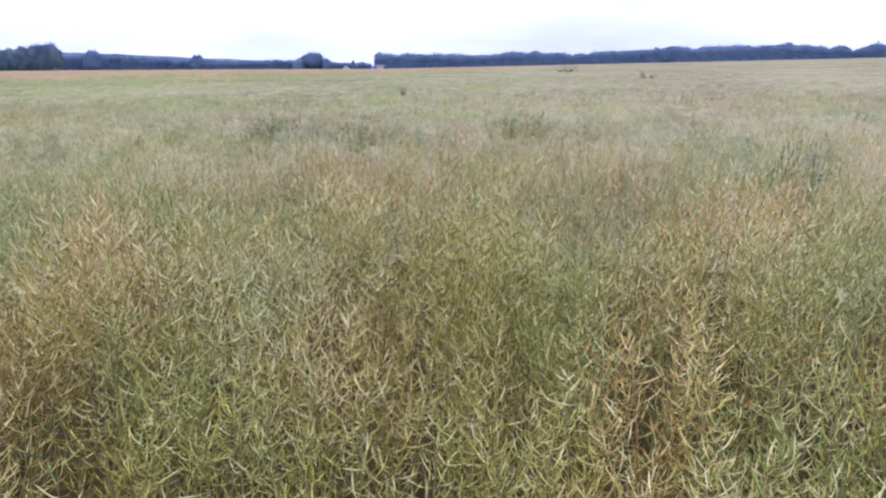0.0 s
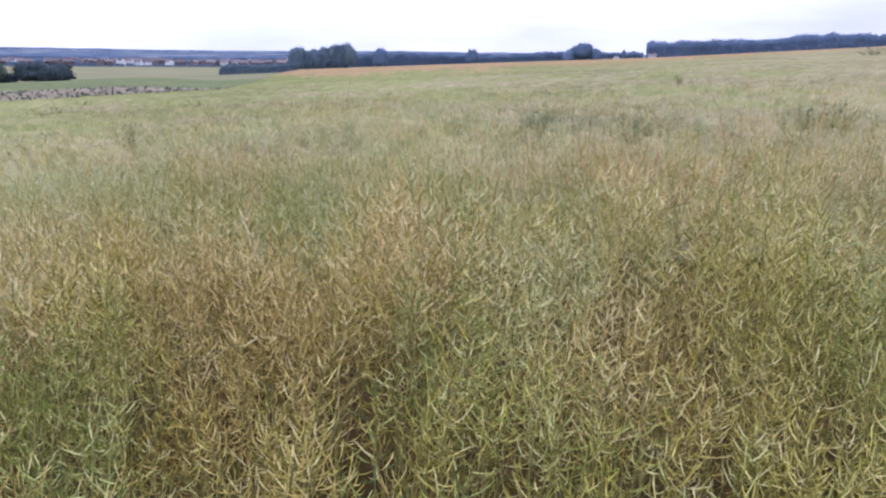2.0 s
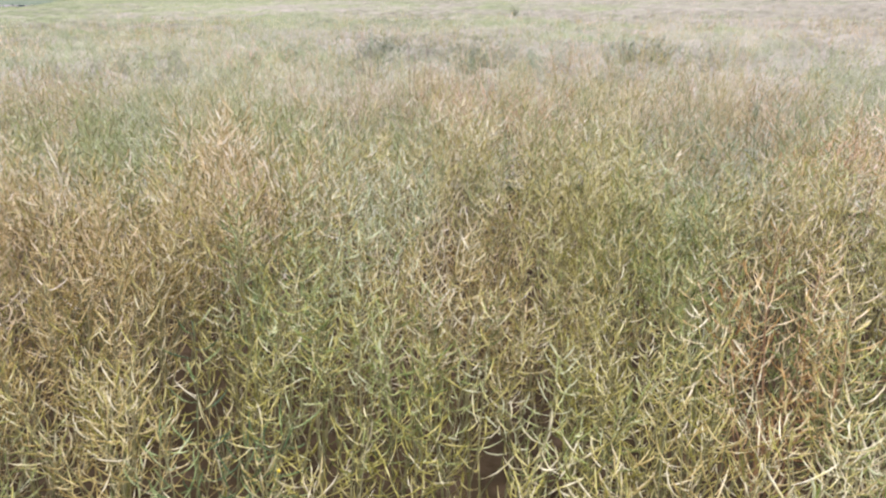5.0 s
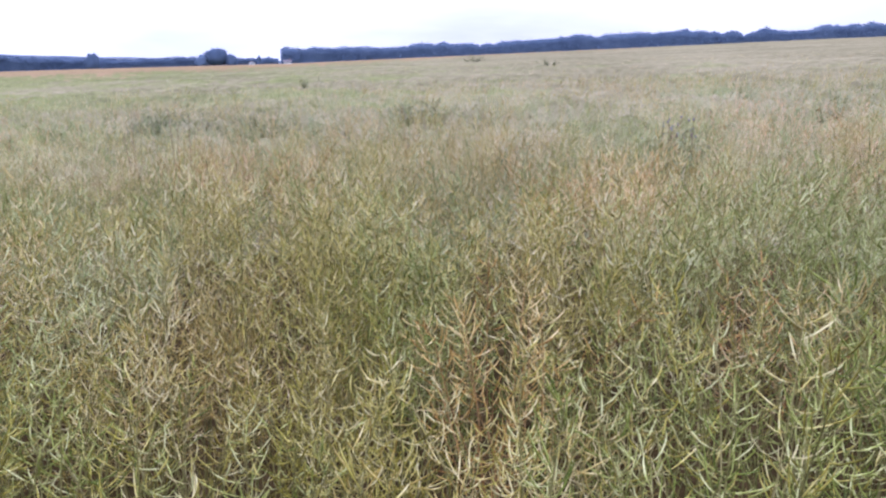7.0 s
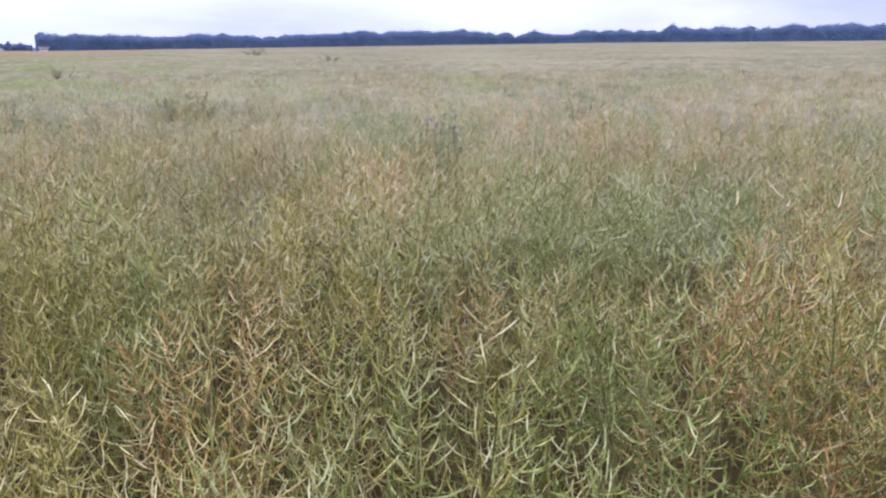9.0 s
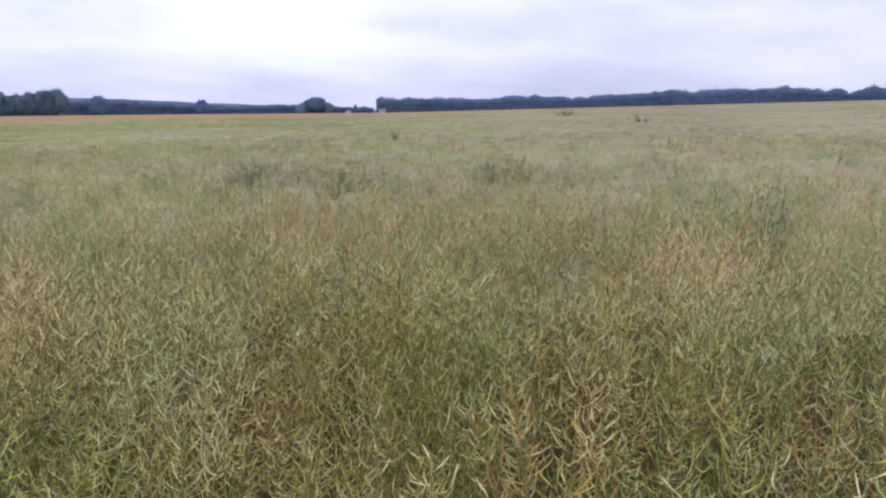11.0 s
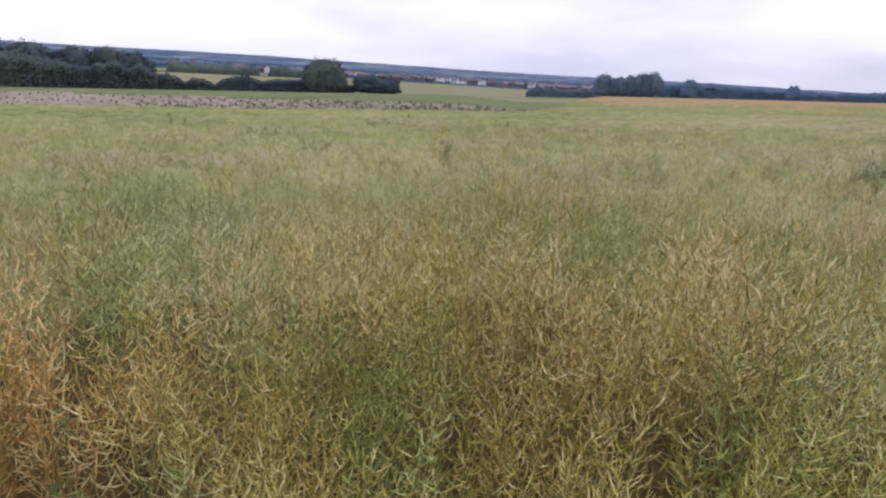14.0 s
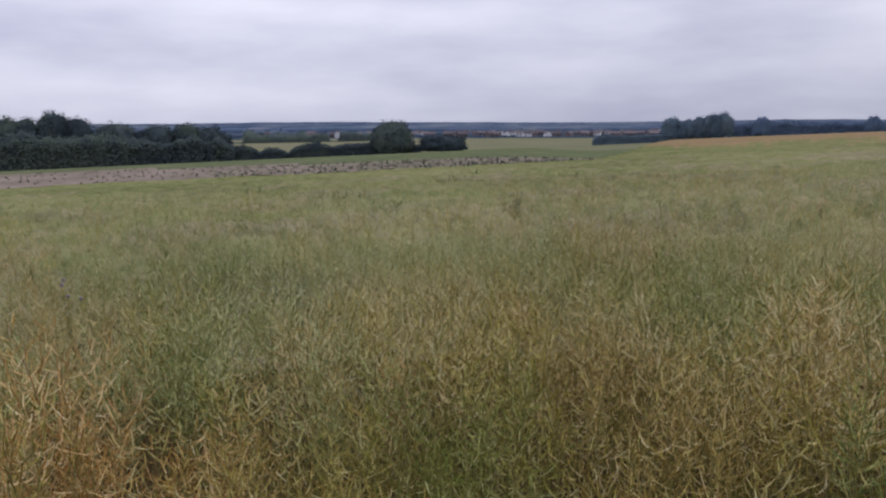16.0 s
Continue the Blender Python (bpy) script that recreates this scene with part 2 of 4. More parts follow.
WALL_BRICK = material("brick_wall", [(0.1, 0.085, 0.09), (0.145, 0.12, 0.122), (0.2, 0.17, 0.17)], 0.8, obj=0.6)
ROOF_TILE = material("roof_tile", [(0.085, 0.07, 0.08), (0.12, 0.1, 0.108), (0.165, 0.138, 0.145)], 1.0, obj=0.6)

# ---- the lie of the land ----
EYE = 1.85
GX, GY = 0.0498, 0.0106


def smooth(a, b, v):
    u = np.clip((v - a) / (b - a), 0, 1)
    return u * u * (3 - 2 * u)


def field_end(az):
    """Where the crop ends, in metres, by the compass bearing from the gap in which the film was made."""
    return np.interp(az, [-180, -110, -78, -60, -46, -42, -39, -37, -35.5, -34, -28, -8, 51, 75, 110, 180], [58, 64, 68, 67, 68.5, 71, 77, 100, 190, 310, 330, 400, 430, 400, 60, 40])


def land(x, y):
    """Height of the ground: a hillside that rises to the east, falls to a valley in the west, and far hills."""
    x, y = np.asarray(x, float), np.asarray(y, float)
    d = np.hypot(x, y) + 1e-6
    az = np.degrees(np.arctan2(x, y))
    slope = (GX * x + GY * y) / d
    west = 1 - smooth(-37, -31, az)
    west = west * smooth(-150, -125, az)
    # the field dishes upwards towards its far edges
    lift = np.interp(az, [-150, -125, -37, -31, -20, -8, 10, 30, 50, 90, 120], [0, 1.9, 1.9, 1.7, 1.1, 0.3, 1.4, 2.6, 2.6, 2.0, 0])
    bank = (1 - smooth(-48, -39, az)) * west
    near = slope * d + lift * (bank * smooth(60, 150, d) + (1 - bank) * smooth(60, 400, d))
    at150 = slope + (lift - EYE) / 150
    t_w = np.where(d < 900, at150 + (-0.0146 - at150) * smooth(130, 900, d) ** 0.8, np.interp(d, [900, 1700, 2600, 4700], [-0.0146, -0.0095, -0.0035, 0.0062]))
    t_e = slope + (np.interp(d, [0, 1500, 4700], [-0.005, -0.004, 0.0062]) - slope) * smooth(520, 1500, d)
    far_w, far_e = EYE + d * t_w, d * t_e + EYE * smooth(520, 1500, d)
    far = far_w * west + far_e * (1 - west)
    k = bank * smooth(140, 170, d) + (1 - bank) * (west * smooth(330, 430, d) + (1 - west) * smooth(480, 520, d))
    return near * (1 - k) + far * k


def at(az, d):
    x, y = d * math.sin(radians(az)), d * math.cos(radians(az))
    return x, y, float(land(x, y))


def mesh_from(name, verts, faces, mats, face_mats=None, flat=True):
    me = bpy.data.meshes.new(name)
    verts, faces = np.asarray(verts, np.float32), np.asarray(faces, np.int32)
    k = faces.shape[1]
    me.vertices.add(len(verts))
    me.vertices.foreach_set("co", verts.ravel())
    me.loops.add(faces.size)
    me.loops.foreach_set("vertex_index", faces.ravel())
    me.polygons.add(len(faces))
    me.polygons.foreach_set("loop_start", np.arange(0, faces.size, k, dtype=np.int32))
    me.polygons.foreach_set("loop_total", np.full(len(faces), k, np.int32))
    for m in mats:
        me.materials.append(m)
    if face_mats is not None:
        me.polygons.foreach_set("material_index", np.asarray(face_mats, np.int32))
    if not flat:
        me.polygons.foreach_set("use_smooth", np.ones(len(faces), bool))
    me.update(calc_edges=True)
    return me


def part(name, me, parent, m=None, label=""):
    ob = new(name, me)
    ob.parent = parent
    if m is not None:
        ob.matrix_basis = m
    return tagged(ob, label)


def polar(radii, bearings):
    """Grid points and quads round the camera's stand; the bearings close into a ring."""
    r, a = np.meshgrid(radii, np.radians(bearings), indexing="ij")
    n, k = r.shape
    i, j = np.meshgrid(np.arange(n - 1), np.arange(k), indexing="ij")
    jn = (j + 1) % k
    q = np.stack([i * k + j, i * k + jn, (i + 1) * k + jn, (i + 1) * k + j], -1).reshape(-1, 4)[:, ::-1]
    return (r * np.sin(a)).ravel(), (r * np.cos(a)).ravel(), q


# ---- ground: one sheet to the horizon ----
BEARINGS = np.concatenate([np.arange(-180, -95, 3.0), np.arange(-95, -25, 0.4), np.arange(-25, 65, 1.5), np.arange(65, 180, 3.0)])
RADII = np.concatenate([[0.02], np.arange(0.5, 8, 0.5), np.geomspace(8, 180, 46), np.geomspace(190, 2500, 44)])
gx, gy, gq = polar(RADII, BEARINGS)
gz = land(gx, gy)
fd, fa = np.hypot(gx, gy)[gq].mean(1), np.degrees(np.arctan2(gx[gq].mean(1), gy[gq].mean(1)))
end = field_end(fa)
wobble = np.array([noise.noise((a * 0.12, d * 0.02, 0)) for a, d in zip(fa, fd)])
gm = np.zeros(len(gq), int)
gm[fd > end] = 2
bare_from = np.interp(fa, [-60, -40, -35], [56, 66, 100])
bare_to = np.interp(fa, [-85, -72, -64, -58, -50, -42, -38, -35], [121, 116, 108, 104, 103.5, 105, 102, 92]) + 3 * wobble
weedy = np.random.default_rng(12).uniform(0, 1, len(fa)) < np.interp(fa, [-74, -62, -55], [0.0, 0.45, 1.0])
strip = (fa < -35.5) & (fa > -130) & (fd > np.minimum(end, bare_from) - 3) & (fd < bare_to)
gm[strip] = np.where(weedy[strip], 5, 1)
gm[(fd > 175) & (fa < -30)] = 3
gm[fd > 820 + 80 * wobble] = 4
ground = new("ground", mesh_from("ground", np.stack([gx, gy, gz], 1), gq, [SOIL, BARE, VERGE, PALE, FAR_LAND_HAZED, BARE_WEEDY], gm, False))
tagged(ground, "brown soil under the crop, bare tan strip, then pale valley fields", "ground", kind="structure")

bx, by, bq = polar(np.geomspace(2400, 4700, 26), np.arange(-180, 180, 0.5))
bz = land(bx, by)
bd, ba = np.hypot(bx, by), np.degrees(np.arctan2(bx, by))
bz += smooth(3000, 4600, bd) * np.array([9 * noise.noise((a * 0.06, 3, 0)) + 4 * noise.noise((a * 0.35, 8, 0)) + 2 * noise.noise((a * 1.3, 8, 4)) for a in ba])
tagged(new("backdrop", mesh_from("backdrop", np.stack([bx, by, bz], 1), bq, [HILLS_HAZED], None, True)), "low wooded hills along the horizon, tinted blue-grey for haze", "hills", kind="structure")

# ---- the far crop: one uneven canopy ----
cb = np.concatenate([np.arange(-180, -95, 2.0), np.arange(-95, 65, 0.5), np.arange(65, 180, 2.0)])
steps = np.concatenate([np.linspace(0, 1, 190), [1.0, 1.0]])
ends = field_end(cb)
START = 7.0
cr_ = np.array([np.minimum(START * (430 / START) ** s, ends) for s in steps])
ca_ = np.radians(np.broadcast_to(cb, cr_.shape))
cx, cy = cr_ * np.sin(ca_), cr_ * np.cos(ca_)
top = np.interp(cr_, [7, 8.5, 10, 12, 15, 19, 26, 40, 400], [0.0, 0.36, 0.54, 0.67, 0.78, 0.86, 0.93, 0.98, 1.0])
top *= 1 - 0.5 * smooth(0.5, 0.95, cr_ / ends) * (1 - smooth(-41, -34, np.degrees(ca_)))
relief = np.array([noise.noise((a * 0.9, b * 0.9, 1)) * 0.07 + noise.noise((a * 0.16, b * 0.16, 5)) * 0.1 + noise.noise((a * 3, b * 3, 5)) * 0.05 for a, b in zip(cx.ravel(), cy.ravel())]).reshape(cr_.shape)
inner = cr_ < ends - 1e-6
jag = inner * np.random.default_rng(3).uniform(-0.08, 0.06, cr_.shape) * (0.4 + smooth(9, 14, cr_)) * np.interp(cr_, [13, 15, 40, 110], [1.8, 1.0, 0.6, 0.25])
cz = land(cx, cy) + top + relief + jag
cz[-2] -= 0.25
cz[-1] = land(cx[-1], cy[-1]) - 0.05
k = len(cb)
i, j = np.meshgrid(np.arange(len(steps) - 1), np.arange(k), indexing="ij")
cq = np.stack([i * k + j, i * k + (j + 1) % k, (i + 1) * k + (j + 1) % k, (i + 1) * k + j], -1).reshape(-1, 4)[:, ::-1]
cq = cq[(np.ptp(cr_.ravel()[cq], axis=1) > 1e-6) | (cq.min(1) >= (len(steps) - 3) * k)]
qd, qa = cr_.ravel()[cq].mean(1), np.degrees(np.arctan2(cx.ravel()[cq].mean(1), cy.ravel()[cq].mean(1)))
chance = np.random.default_rng(8).uniform(0, 1, len(qa))
drift = np.array([noise.noise((a * 0.22, d * 0.012, 3)) for a, d in zip(qa, qd)])
ripe_from = np.interp(qa, [-60, -38, -36, -30, -12, 0, 20, 40], [900, 900, 150, 115, 130, 220, 400, 900]) * (1 + 0.35 * drift)
cm = (chance < smooth(0.55, 1.35, qd / ripe_from)).astype(int)
tagged(new("crop_canopy", mesh_from("crop_canopy", np.stack([cx.ravel(), cy.ravel(), cz.ravel()], 1), cq, [CANOPY, CANOPY_RIPE], cm, False)),
       "ripening tan and green oilseed rape crop filling the field", "crop", kind="stuff")

# ---- oilseed rape: pods, racemes, plants ----


def pod_shape(length, width, bend, rings, sides=3, twist=0.5):
    """A seed pod along +x that curves up towards +z: thin foot, swollen body, fine beak."""
    v, f = [], []
    a, p, last = 0.0, Vector((0, 0, 0)), 0.0
    for s, w in rings:
        a = bend * s
        p = p + Vector((math.cos(a), 0, math.sin(a))) * (s - last) * length
        last = s
        up, out_ = Vector((-math.sin(a), 0, math.cos(a))), Vector((0, 1, 0))
        for c in range(sides):
            g = 2 * math.pi * c / sides + twist
            v.append(p + (up * math.cos(g) + out_ * math.sin(g)) * width * w)
    for r in range(len(rings) - 1):
        for c in range(sides if sides > 2 else 1):
            d_ = (c + 1) % sides
            f.append((r * sides + c, r * sides + d_, (r + 1) * sides + d_, (r + 1) * sides + c))
    return np.array(v), np.array(f)


def tube(points, radii, sides=4):
    v, f = [], []
    for p, r in zip(points, radii):
        for c in range(sides):
            g = 2 * math.pi * c / sides
            v.append((p[0] + r * math.cos(g), p[1] + r * math.sin(g), p[2]))
    for r in range(len(points) - 1):
        for c in range(sides if sides > 2 else 1):
            d_ = (c + 1) % sides
            f.append((r * sides + c, r * sides + d_, (r + 1) * sides + d_, (r + 1) * sides + c))
    return np.array(v), np.array(f)


def joined(pieces):
    vs, fs, n = [], [], 0
    for v, f in pieces:
        vs.append(v)
        fs.append(f + n)
        n += len(v)
    return np.concatenate(vs), np.concatenate(fs)


def moved(v, m):
    m = np.array(m)
    return v @ m[:3, :3].T + m[:3, 3]


NEAR_RINGS = [(0, 0.3), (0.2, 0.38), (0.42, 0.98), (0.74, 0.94), (1.0, 0.16)]
ARC = [(0, 0.4), (0.28, 0.9), (0.76, 0.92), (1.0, 0.25)]
RIBBON = [(0, 0.6), (0.55, 1.1), (1.0, 0.4)]


def raceme_pieces(rnd, length, pods, rings, stalk_sides, fat=1.0, sides=3):
    """Stalk and pods of one raceme that stands along +z from the origin: pods sweep out and curve up like a candelabra."""
    lean = rnd.uniform(0.02, 0.22)
    path = [(lean * length * (s ** 2), 0, length * s) for s in (0, 0.35, 0.7, 1.0)]
    stalk = tube(path, [0.0026 * fat, 0.0022 * fat, 0.0017 * fat, 0.0009 * fat], stalk_sides)
    out_ = []
    turn = rnd.uniform(0, 6.28)
    habit = rnd.uniform(-0.25, 0.15)
    for n in range(pods):
        s = 0.16 + 0.84 * (n + rnd.uniform(0, 0.6)) / pods
        s = min(s, 1.0)
        turn += 2.4 + rnd.uniform(-0.35, 0.35)
        size = rnd.uniform(0.078, 0.128) * (1.0 - 0.36 * s * s)
        v, f = pod_shape(size, rnd.uniform(0.0017, 0.0023) * fat, rnd.uniform(0.65, 1.45), rings, sides, rnd.uniform(0, 3.14))
        m = Matrix.Translation((lean * length * s * s, 0, length * s)) @ Matrix.Rotation(turn, 4, "Z") @ Matrix.Rotation(-rnd.uniform(-0.2, 0.2) - habit - 0.4 * s ** 4, 4, "Y") @ Matrix.Rotation(rnd.uniform(-0.4, 0.4), 4, "X")
        out_.append((moved(v, m), f))
    return stalk, out_


def raceme_mesh(seed, mat):
    rnd = random.Random(seed)
    stalk, pods = raceme_pieces(rnd, rnd.uniform(0.36, 0.58), rnd.randint(18, 25), NEAR_RINGS, 3)
    v, f = joined([stalk, *pods])
    return mesh_from("raceme", v, f, [mat, STALK_RIPE if mat is POD_RIPE else STALK], [1] * len(stalk[1]) + [0] * (len(f) - len(stalk[1])), False)


def branch_points(rnd):
    """Feet, leans and bearings of the racemes of one plant."""
    out_ = [(0.62 + rnd.uniform(-0.05, 0.05), 0.0, 0.04, 0.0)]
    turn = rnd.uniform(0, 6.28)
    for n in range(rnd.randint(6, 8)):
        turn += 2.4 + rnd.uniform(-0.4, 0.4)
        out_.append((rnd.uniform(0.3, 0.66), turn, rnd.uniform(0.08, 0.46), rnd.uniform(0.03, 0.14)))
    return out_


def plant_thing(seed, mat, racemes, label):
    rnd = random.Random(seed)
    root = tagged(new("oilseed_rape_plant"), label, "crop plant", "oilseed rape plants")
    branches = branch_points(rnd)
    pieces = [tube([(0, 0, -0.03), (0.012, 0.004, 0.3), (0.004, 0.01, 0.66)], [0.006, 0.005, 0.0032], 5)]
    for z, turn, lean, off in branches[1:]:
        ox, oy = off * math.cos(turn), off * math.sin(turn)
        pieces.append(tube([(0.006, 0.006, max(0.08, z - 0.24)), (ox * 0.45, oy * 0.45, z - 0.09), (ox, oy, z)], [0.0032, 0.0028, 0.0024], 3))
    v, f = joined(pieces)
    part("stem", mesh_from("stem", v, f, [STALK_RIPE if mat is POD_RIPE else STALK], None, False), root)
    for z, turn, lean, off in branches:
        m = Matrix.Translation((off * math.cos(turn), off * math.sin(turn), z)) @ Matrix.Rotation(turn, 4, "Z") @ Matrix.Rotation(lean, 4, "Y") @ Matrix.Rotation(rnd.uniform(0, 6.28), 4, "Z")
        part("raceme", rnd.choice(racemes), root, m)
    return root


# patches where the crop has ripened early, or where it is still green: bearing, metres, radius
RIPE_PATCHES = [(-80, 3.0, 0.42), (-79.8, 3.4, 0.3), (-72.6, 3.05, 0.36), (-70.3, 2.95, 0.16), (-85, 3.6, 0.4), (49, 2.6, 0.3), (46, 2.15, 0.2), (56, 2.4, 0.3), (52.5, 4.4, 0.45), (27.5, 9.9, 1.3), (16.9, 4.8, 0.4), (16.3, 2.25, 0.2), (30, 3.05, 0.18), (-9, 6.1, 0.5)]
GREEN_PATCHES = [(-75.3, 4.1, 0.28), (-71.2, 4.5, 0.5), (-64.4, 3.9, 0.32), (-55.6, 2.25, 0.22), (-34.4, 1.6, 0.22), (-24.3, 2.55, 0.22), (-18.9, 3.3, 0.25), (2, 2.2, 0.18), (5, 3.75, 0.32), (8, 5.6, 0.6), (33, 3.3, 0.28), (46.6, 4.6, 0.5), (22.2, 7.3, 0.5),
                 (-16.4, 13.2, 1.5), (-9.2, 11.6, 1.3), (2.1, 13.1, 1.5), (-55.2, 15.5, 1.8), (-59.3, 19.5, 2.2), (-50.8, 26.5, 1.8), (-49, 31, 3.0), (31.4, 12.3, 1.4), (25, 16, 1.8), (-71.6, 9.8, 1.0), (-77.5, 21, 2.6)]
TAN_PATCHES = [(-68.5, 3.0, 0.4), (-72, 2.3, 0.28), (-76, 2.4, 0.24), (-78, 3.95, 0.3), (-54, 3.4, 0.25)]
YELLOW_PATCHES = [(-64.6, 2.9, 0.3), (1.9, 1.5, 0.25), (-41.5, 2.1, 0.25), (-49.8, 6.2, 0.7), (-8.9, 4.2, 0.4), (26.8, 6.8, 0.7), (-56.2, 11, 1.4), (-56.5, 6.7, 0.8), (-4, 8.5, 0.9)]


def kind_of(x, y, rnd):
    """0 green, 1 yellow, 2 tan, 3 blue-green, 4 ripe: by patches, by slow drift over the field and by chance."""
    for a, d, r in RIPE_PATCHES:
        if math.hypot(x - d * math.sin(radians(a)), y - d * math.cos(radians(a))) < r * rnd.uniform(0.35, 1.2):
            return 4
    for a, d, r in GREEN_PATCHES:
        if math.hypot(x - d * math.sin(radians(a)), y - d * math.cos(radians(a))) < r * rnd.uniform(0.1, 1.35) and rnd.random() < 0.8:
            return 3
    for a, d, r in YELLOW_PATCHES:
        if math.hypot(x - d * math.sin(radians(a)), y - d * math.cos(radians(a))) < r * rnd.uniform(0.3, 1.3):
            return 1
    for a, d, r in TAN_PATCHES:
        if math.hypot(x - d * math.sin(radians(a)), y - d * math.cos(radians(a))) < r * rnd.uniform(0.4, 1.3):
            return 4 if rnd.random() < 0.22 else 2
    if noise.noise((x * 0.55, y * 0.55, 61)) + rnd.uniform(-0.4, 0.2) > 0.5:
        return 3
    if noise.noise((x * 0.5, y * 0.5, 83)) + rnd.uniform(-0.35, 0.15) > 0.57 - 0.01 * max(-8.0, min(8.0, x)):
        return 4
    u = noise.noise((x * 1.4, y * 1.4, 2)) * 1.1 + noise.noise((x * 0.5, y * 0.5, 5)) * 1.05 + noise.noise((x * 0.15, y * 0.15, 9)) * 0.5 + rnd.uniform(-0.24, 0.24)
    # the crop ripens first up the slope, to the east
    u += 0.0 + float(np.interp(x, [-30, -8, -3, -1, 2, 6, 30], [-0.42, -0.26, -0.05, -0.08, -0.06, 0.08, 0.24])) + float(np.interp(math.hypot(x, y), [10, 40], [0.0, 0.15]))
    return 0 if u < -0.14 else 1 if u < 0.3 else 2


# small gaps in the stand: bearing, metres, radius
GAPS = [(-19.7, 1.6, 0.2), (-6.3, 1.65, 0.2), (-13, 1.62, 0.12), (-48.4, 1.85, 0.18), (-82.5, 2.3, 0.45), (-75.2, 3.45, 0.36), (-77.4, 2.6, 0.15), (49, 2.3, 0.13), (30, 2.8, 0.13), (40, 2.2, 0.14), (16, 1.75, 0.1)]


def stand(x, y):
    """How tall the crop stands here, against its mean: lumps of a metre or two and of ten."""
    return 1 + 0.2 * noise.noise((x * 0.95, y * 0.95, 31)) + 0.08 * noise.noise((x * 0.2, y * 0.2, 47))


def in_gap(x, y):
    return any(math.hypot(x - d * math.sin(radians(a)), y - d * math.cos(radians(a))) < r for a, d, r in GAPS)


LABELS = ["oilseed rape plant with grey-green seed pods in the crop", "oilseed rape plant with yellow-green ripening pods in the crop", "oilseed rape plant with pale tan drying pods in the crop", "oilseed rape plant with unripe blue-green pods in the crop", "oilseed rape plant with dry orange-brown pods in the crop"]
MATS = [POD_GREEN, POD_YELLOW, POD_TAN, POD_BLUE, POD_RIPE]
templates = []
for kind in range(5):
    pool = [raceme_mesh(100 * kind + n, MATS[kind]) for n in range(6)]
    templates.append([plant_thing(1000 * kind + n, MATS[kind], pool, LABELS[kind]) for n in range(4)])


def spread(r0, r1, az0, az1, per_m2, seed, even=True):
    """Sowing between two radii and two bearings: by chance, or evenly with a little jitter."""
    g = np.random.default_rng(seed)
    n = int(per_m2 * 0.5 * radians(az1 - az0) * (r1 * r1 - r0 * r0))
    u, v = g.uniform(0, 1, (2, n))
    if even:
        step = np.arange(n) + 0.5
        u = np.clip((step * 0.7548777) % 1 + (u - 0.5) * 0.35 / math.sqrt(n), 0, 1)
        v = np.clip((step * 0.5698403) % 1 + (v - 0.5) * 0.35 / math.sqrt(n), 0, 1)
    r = np.sqrt(r0 * r0 + (r1 * r1 - r0 * r0) * u)
    a = np.radians(az0 + (az1 - az0) * v)
    return np.stack([r * np.sin(a), r * np.cos(a)], 1)


rnd = random.Random(5)
used = set()
NEAR = 3.3
# the nearest plants, sown by dart throwing so that they stand apart
near_spots = []
for x, y in spread(0.75, NEAR + 0.5, -95, 65, 150, 11, False):
    if all((x - a) ** 2 + (y - b) ** 2 > 0.192 ** 2 for a, b in near_spots):
        near_spots.append((x, y))
for x, y in near_spots:
    if in_gap(x, y) or math.hypot(x - max(-0.42, min(0.55, x)), y - 0.05) < 0.48 or rnd.random() < float(smooth(NEAR - 0.6, NEAR + 0.5, math.hypot(x, y))):
        continue
    kind = kind_of(x, y, rnd)
    n = rnd.randrange(4)
    s = rnd.uniform(0.86, 1.08) * stand(x, y)
    m = pose(x, y, float(land(x, y)), rnd.uniform(-11, 11), rnd.uniform(-11, 11), rnd.uniform(0, 360))
    src = templates[kind][n]
    if (kind, n) in used:
        ob = copy_thing(src, m)
    else:
        ob = src
        ob.matrix_basis = m
        used.add((kind, n))
    ob.scale = (s, s, s)
for kind in range(5):
    for n in range(4):
        if (kind, n) not in used:
            for o in (*templates[kind][n].children_recursive, templates[kind][n]):
                bpy.data.objects.remove(o)

# plants further in: joined, past counting


def sown(name, spots, pool, label, size=(0.88, 1.1), sink=0.0, mats=None):
    """Many copies of a few clump shapes, set on the land and joined into one mesh."""
    g = np.random.default_rng(len(spots))
    r = random.Random(len(spots))
    vs, fs, ms, n = [], [], [], 0
    for x, y in spots:
        v, f, is_stalk = pool[g.integers(len(pool))]
        kind = kind_of(x, y, r)
        turn, s = g.uniform(0, 6.283), g.uniform(*size) * stand(x, y)
        c, q = math.cos(turn) * s, math.sin(turn) * s
        lx, ly = g.normal(0, 0.1, 2)
        w = np.empty_like(v)
        w[:, 0] = v[:, 0] * c - v[:, 1] * q + v[:, 2] * lx + x
        w[:, 1] = v[:, 0] * q + v[:, 1] * c + v[:, 2] * ly + y
        w[:, 2] = v[:, 2] * s + float(land(x, y)) - sink
        vs.append(w)
        fs.append(f + n)
        ms.append(np.where(is_stalk, 5, kind))
        n += len(v)
    me = mesh_from(name, np.concatenate(vs), np.concatenate(fs), [*(mats or MATS), STALK], np.concatenate(ms), False)
    return tagged(new(name, me), label, "crop", kind="stuff")


